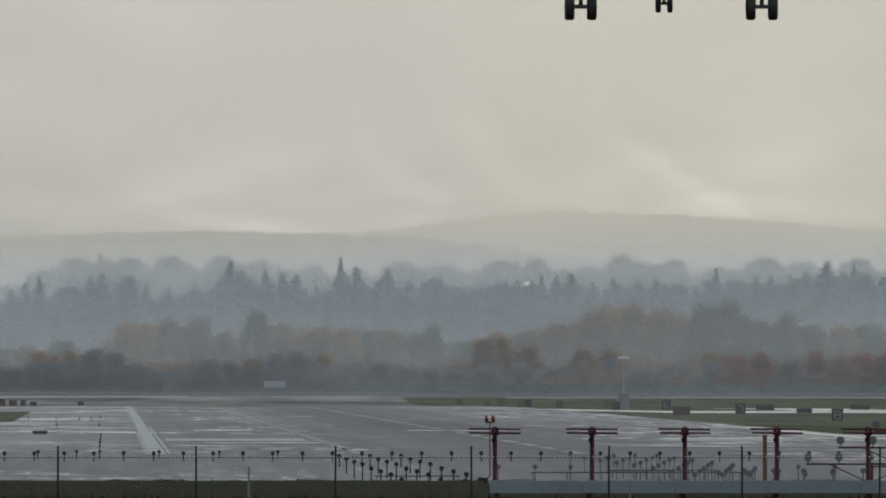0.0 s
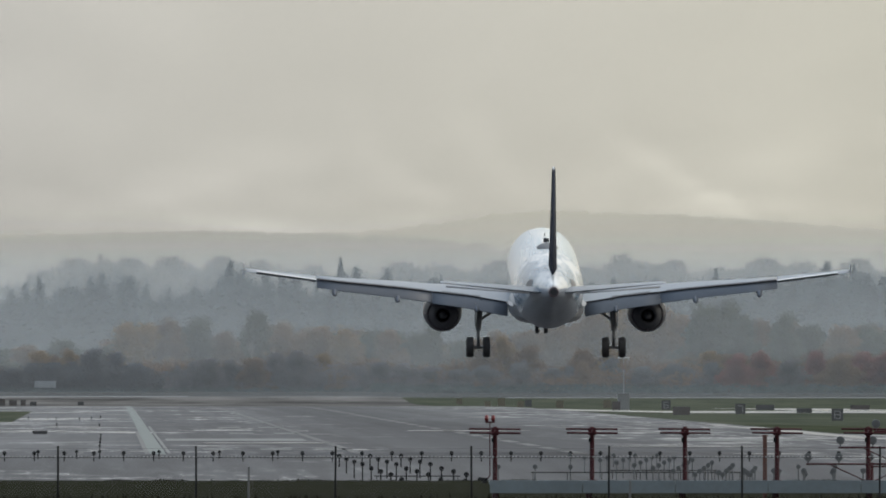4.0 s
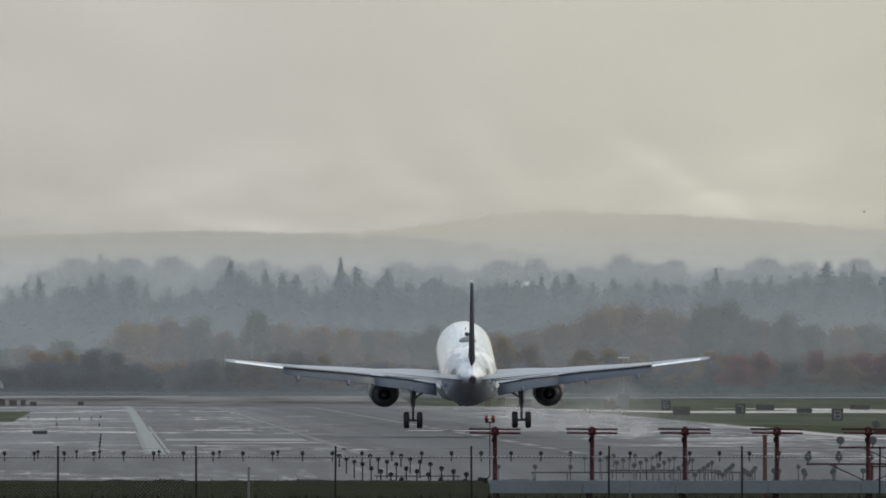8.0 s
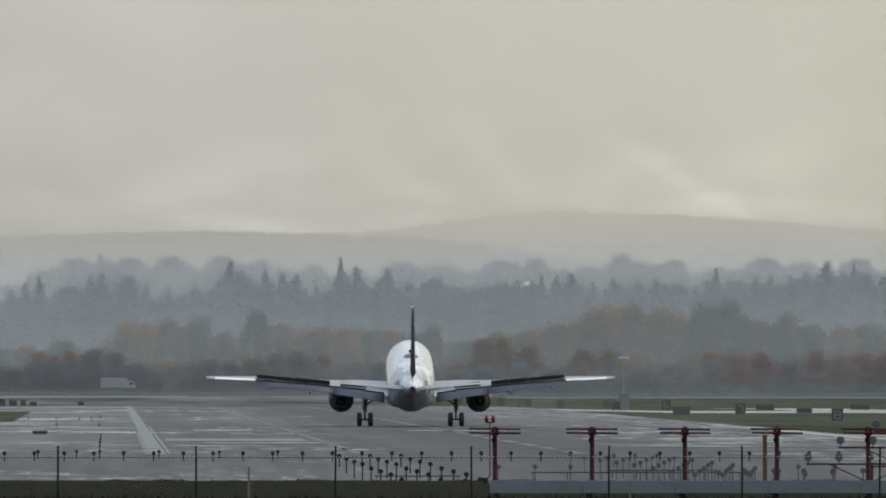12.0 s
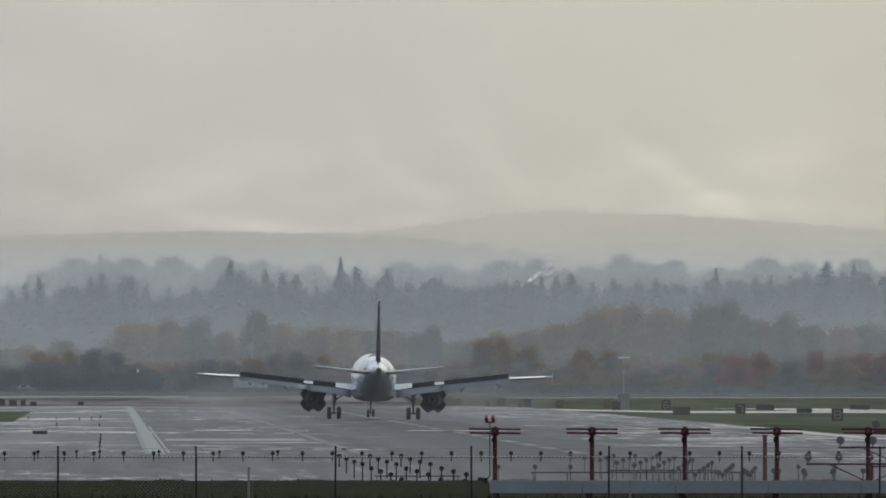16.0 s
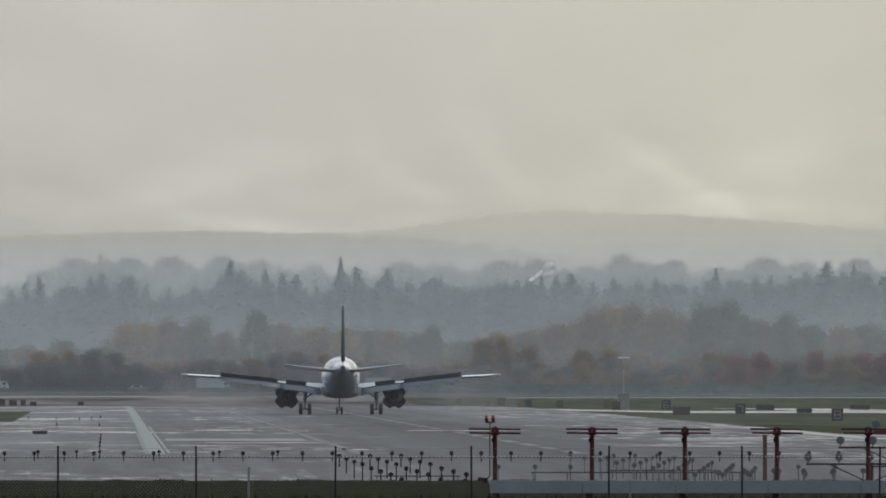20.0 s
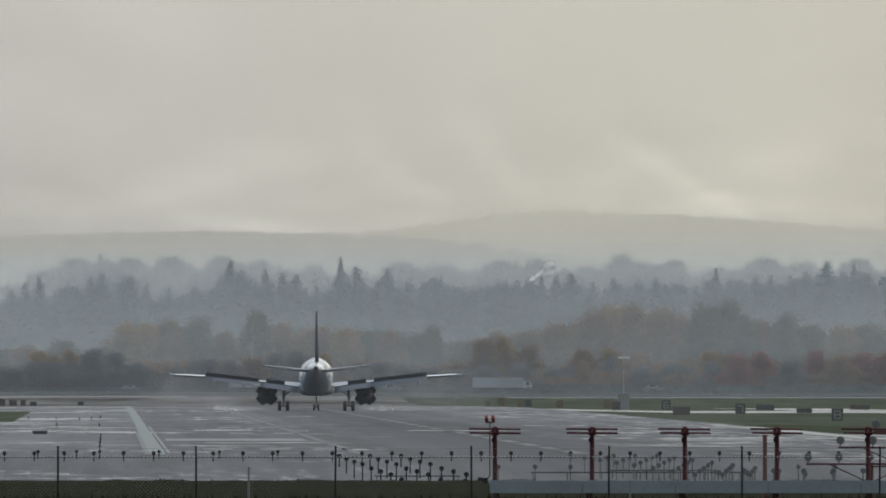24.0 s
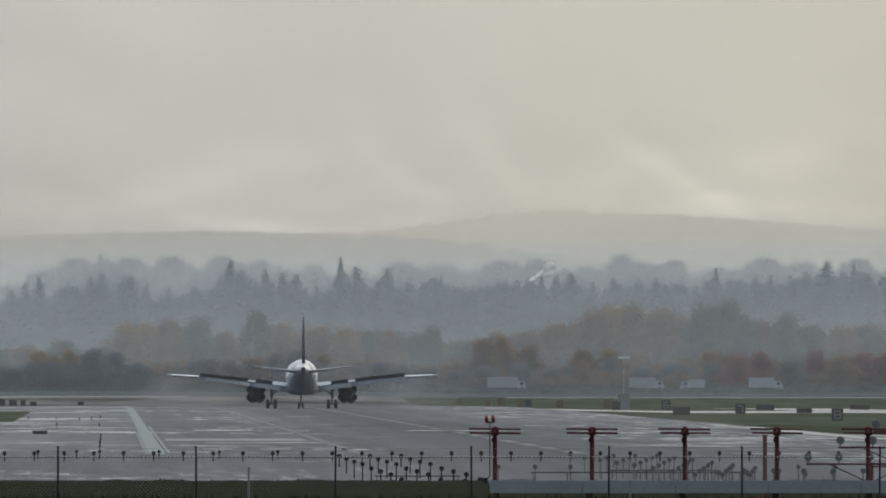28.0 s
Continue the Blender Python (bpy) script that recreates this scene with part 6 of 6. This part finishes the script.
# hot grey haze and fine water driven along on both sides of the braking aircraft
WAKE = (
    ((8.5, 1.5, 3.4), 0.50, ((11.0, 37.0, 1660, -9), (12.2, 36.5, 1735, 0.8), (14.5, 37.0, 1890, 1.2), (16.0, 38.0, 1998, 1.5), (18.0, 39.2, 2105, 1.6), (20.0, 40.0, 2210, 1.6), (23.0, 40.0, 2360, 1.6), (26.0, 40.0, 2506, 1.6), (28.0, 39.6, 2595, 1.5))),
    ((10.0, 1.5, 3.6), 0.56, ((11.2, 12.5, 1670, -9), (12.4, 12.8, 1745, 0.6), (14.5, 12.4, 1890, 1.2), (17.0, 11.6, 2055, 1.6), (20.0, 10.8, 2210, 1.8), (23.0, 10.2, 2360, 1.8), (26.0, 9.8, 2506, 2.0), (28.0, 9.6, 2595, 2.0))))
wakes = [puff("blown_spray", rows[0][1:], size, cover, "thin grey haze of exhaust and water beside the aircraft", "spray", 0.45, 0.6, (0.40, 0.40, 0.42)) for size, cover, rows in WAKE]


def bird():
    b = thing("bird", pose(100, 3600, 30), "small dark bird flying before the hills", "bird")
    bm = ball(B(), (0, 0, 0), 0.12, (1.8, 0.8, 0.8))
    part("body", bm, P["dark"], b)
    for s in (-1, 1):
        bm = B()
        vs = [bm.verts.new(v) for v in ((0.1, 0, 0), (-0.12, 0, 0), (-0.1, s * 0.5, 0.22), (0.02, s * 0.42, 0.2))]
        bm.faces.new(vs)
        part("wing", bm, P["dark"], b)
    return b


gull = bird()


def white_gull():
    b = thing("gull", pose(-40, 4460, 3), "white gull flying low before the far trees", "bird")
    part("body", ball(B(), (0, 0, 0), 0.12, (2.0, 0.9, 0.9)), P["edge"], b)
    part("beak", rod(B(), (0.22, 0, 0), (0.32, 0, -0.01), 0.025, 0.004, 8), M["sign_olive"], b)
    for s in (-1, 1):
        bm = loft(B(), [[Vector((c - d, s * y, z)), Vector((c + d, s * y, z)), Vector((c + d * 0.6, s * y, z + 0.03)), Vector((c - d * 0.6, s * y, z + 0.03))]
                        for y, c, d, z in ((0.06, 0.02, 0.14, 0.02), (0.34, 0.05, 0.12, 0.22), (0.66, -0.05, 0.03, 0.30))])
        part("wing", bm, P["edge"], b)
    return b


sea_gull = white_gull()


# ---- what moves ----
# seconds, x, distance of the main wheels, height of the wheels, nose-up angle, roll
FLIGHT = [
    (0.0, 23.65, 853, 19.3, 1.0, 0.0), (1.0, 24.0, 925, 15.87, 1.5, 0.0), (2.0, 24.2, 995, 12.04, 2.4, 0.0), (3.0, 24.4, 1068, 8.22, 3.9, 0.0),
    (3.5, 24.55, 1104, 6.65, 4.4, 0.0), (4.5, 24.6, 1176, 4.25, 5.0, -0.3), (5.5, 24.7, 1247, 2.54, 5.3, -0.45), (6.0, 24.70, 1282, 1.95, 5.4, -0.4), (7.0, 24.9, 1350, 1.12, 5.3, 0.0), (8.0, 25.2, 1424, 0.60, 5.4, 0.3),
    (9.0, 25.2, 1494, 0.25, 5.9, 1.25), (9.5, 25.25, 1529, 0.14, 6.0, 1.35), (10.0, 25.3, 1563, 0.05, 6.1, 0.7), (11.0, 25.3, 1630, 0.0, 6.2, 0.0), (12.0, 25.27, 1696, 0.0, 5.4, 0.0), (12.5, 25.35, 1729, 0.0, 4.4, 0.0),
    (13.5, 25.5, 1794, 0.0, 3.2, 0.0), (14.5, 25.5, 1857, 0.0, 2.0, 0.0), (15.0, 25.5, 1887, 0.0, 1.4, -0.2), (16.0, 25.5, 1948, 0.0, 0.8, -0.5), (17.0, 25.4, 2006, 0.0, 0.0, -0.25),
    (18.0, 25.2, 2062, 0.0, 0.0, 0.0), (20.0, 24.9, 2170, 0.0, 0.0, 0.0), (21.5, 24.86, 2246, 0.0, 0.0, 0.0), (23.5, 24.42, 2346, 0.0, 0.0, 0.0), (24.0, 24.33, 2370, 0.0, 0.0, 0.0), (25.0, 24.47, 2418, 0.0, 0.0, 0.0), (26.0, 24.66, 2463.5, 0.0, 0.0, 0.0), (27.0, 24.6, 2508.5, 0.0, 0.0, 0.0),
    (28.0, 24.4, 2552, -0.03, 0.0, 0.0)]
# seconds and the swing of the nose to the left
YAW = [(0.0, -0.2), (2.0, -0.35), (3.5, -0.1), (5.5, 0.2), (6.0, 0.2), (8.0, 0.05), (10.0, 0.0), (12.0, -0.35), (14.5, 0.2), (16.0, 0.55), (18.0, 0.3), (20.0, 0.0), (23.5, -0.5), (24.0, -0.65), (25.0, -0.8), (26.0, 0.45), (27.0, 0.65), (28.0, 0.0)]
# seconds and how far the main legs hang below their loaded height
HANG = [(0.0, 0.32), (9.6, 0.32), (10.3, 0.26), (11.0, 0.10), (11.6, 0.0), (28.0, 0.0)]


def at_time(rows, t):
    for (a, u), (b, v) in zip(rows, rows[1:]):
        if t <= b:
            return u + (v - u) * (t - a) / (b - a)
    return rows[-1][1]


def motions():
    rows = []
    for t, x, y, z, nose, roll in FLIGHT:
        rows.append((t, pose(x, y, z + at_time(HANG, t) + gz(x, y) + 0.05, nose, -roll, at_time(YAW, t))))
    walk(plane, rows)
    for ob, kind, at, k in MOVES:
        if kind == "spoiler":
            up = at @ Matrix.Rotation(radians(-46), 4, k)
            walk(ob, [(0.0, at), (11.1, at), (11.8, up), (28.0, up)])
        elif kind == "door":
            axis = Vector((-math.sin(k), 0, math.cos(k)))
            turn = Matrix.Rotation(radians(52), 4, axis)
            out = at @ turn
            walk(ob, [(0.0, at), (12.2, at), (13.2, out), (28.0, out)])
        elif kind in ("wing", "wingtip"):
            # lift bends the whole wing; on the ground its outer end sags
            root, rows = Matrix.Translation((k * 2.0, 0, 2.8)), []
            for t, lift, sag in ((0.0, 1.25, 0.0), (10.0, 1.25, 0.0), (11.0, 1.0, 1.8), (12.4, 0.8, 5.0), (28.0, 0.8, 5.0)):
                m = root @ pose(0, 0, 0, 0, -lift * k, 0) @ root.inverted()
                if kind == "wingtip":
                    m = m @ at @ pose(0, 0, 0, 0, sag * k, 0) @ at.inverted()
                rows.append((t, m))
            walk(ob, rows)
        elif kind == "beacon":
            turns = ((0.0, 180), (2.8, 180), (2.88, 120), (2.94, 60), (3.0, 0), (3.06, -60), (3.12, -120), (3.2, -180), (28.0, -180))
            walk(ob, [(t, at @ pose(0, 0, 0, 0, 0, a)) for t, a in turns])
        elif kind == "gear":
            walk(ob, [(t, pose(0, 0, -h)) for t, h in HANG])
        elif kind == "aileron":
            up, down = at @ Matrix.Rotation(radians(-11), 4, k), at @ Matrix.Rotation(radians(3), 4, k)
            walk(ob, [(0.0, up), (3.0, up), (6.0, at), (11.0, at), (12.0, down), (28.0, down)])
    for ob, x, v, t0, y, turn in traffic:
        def place(t):
            return pose(x + v * (t - t0), y, ROAD_Z, 0, 0, turn)
        walk(ob, [(0.0, place(0)), (14.0, place(14)), (28.0, place(28))])
    for i, ob in enumerate(plumes):
        m = ob.matrix_basis.copy()
        low = Matrix.Translation((-i * 1.2 - 0.6, 0, -34.0 * (i > 0) - 0.8)) @ m
        walk(ob, [(0.0, low), (12.6, low), (14.4, m), (28.0, Matrix.Translation((0.8, 0, 0.3)) @ m)])
    for ob, (size, cover, rows) in zip(sprays + wakes, SPRAY + WAKE):
        rows = [(0.0, *rows[0][1:]), *rows, (28.0, *rows[-1][1:])]
        walk(ob, [(t, pose(x, y, z)) for t, x, y, z in rows])
    for ob, x, y, t0, t1 in zip(blown, (35.0, 33.6), (1430, 1560), (5.4, 7.6), (8.0, 10.6)):
        low, high, drift = pose(x, y, -4), pose(x, y, 1.0), pose(x + 1.2, y, 1.3)
        walk(ob, [(0.0, low), (t0 - 1.2, low), (t0, high), (t1, drift), (t1 + 1.5, pose(x + 3, y, -4)), (28.0, pose(x + 3, y, -4))])
    walk(sea_gull, [(0.0, pose(-40, 4460, 3)), (13.5, pose(-40, 4460, 3)), (15.8, pose(2.0, 3100, 4.4)), (16.5, pose(8.6, 3000, 5.1, 20)), (17.2, pose(14.4, 3000, 5.4, -20)), (19.2, pose(46, 4431, 0.6)), (28.0, pose(46, 4431, 0.6))])
    walk(gull, [(0.0, pose(97.5, 3600, 34.1)), (3.0, pose(107, 3600, 35.9)), (8.0, pose(134, 3600, 32.9)), (28.0, pose(240, 3600, 40))])


motions()
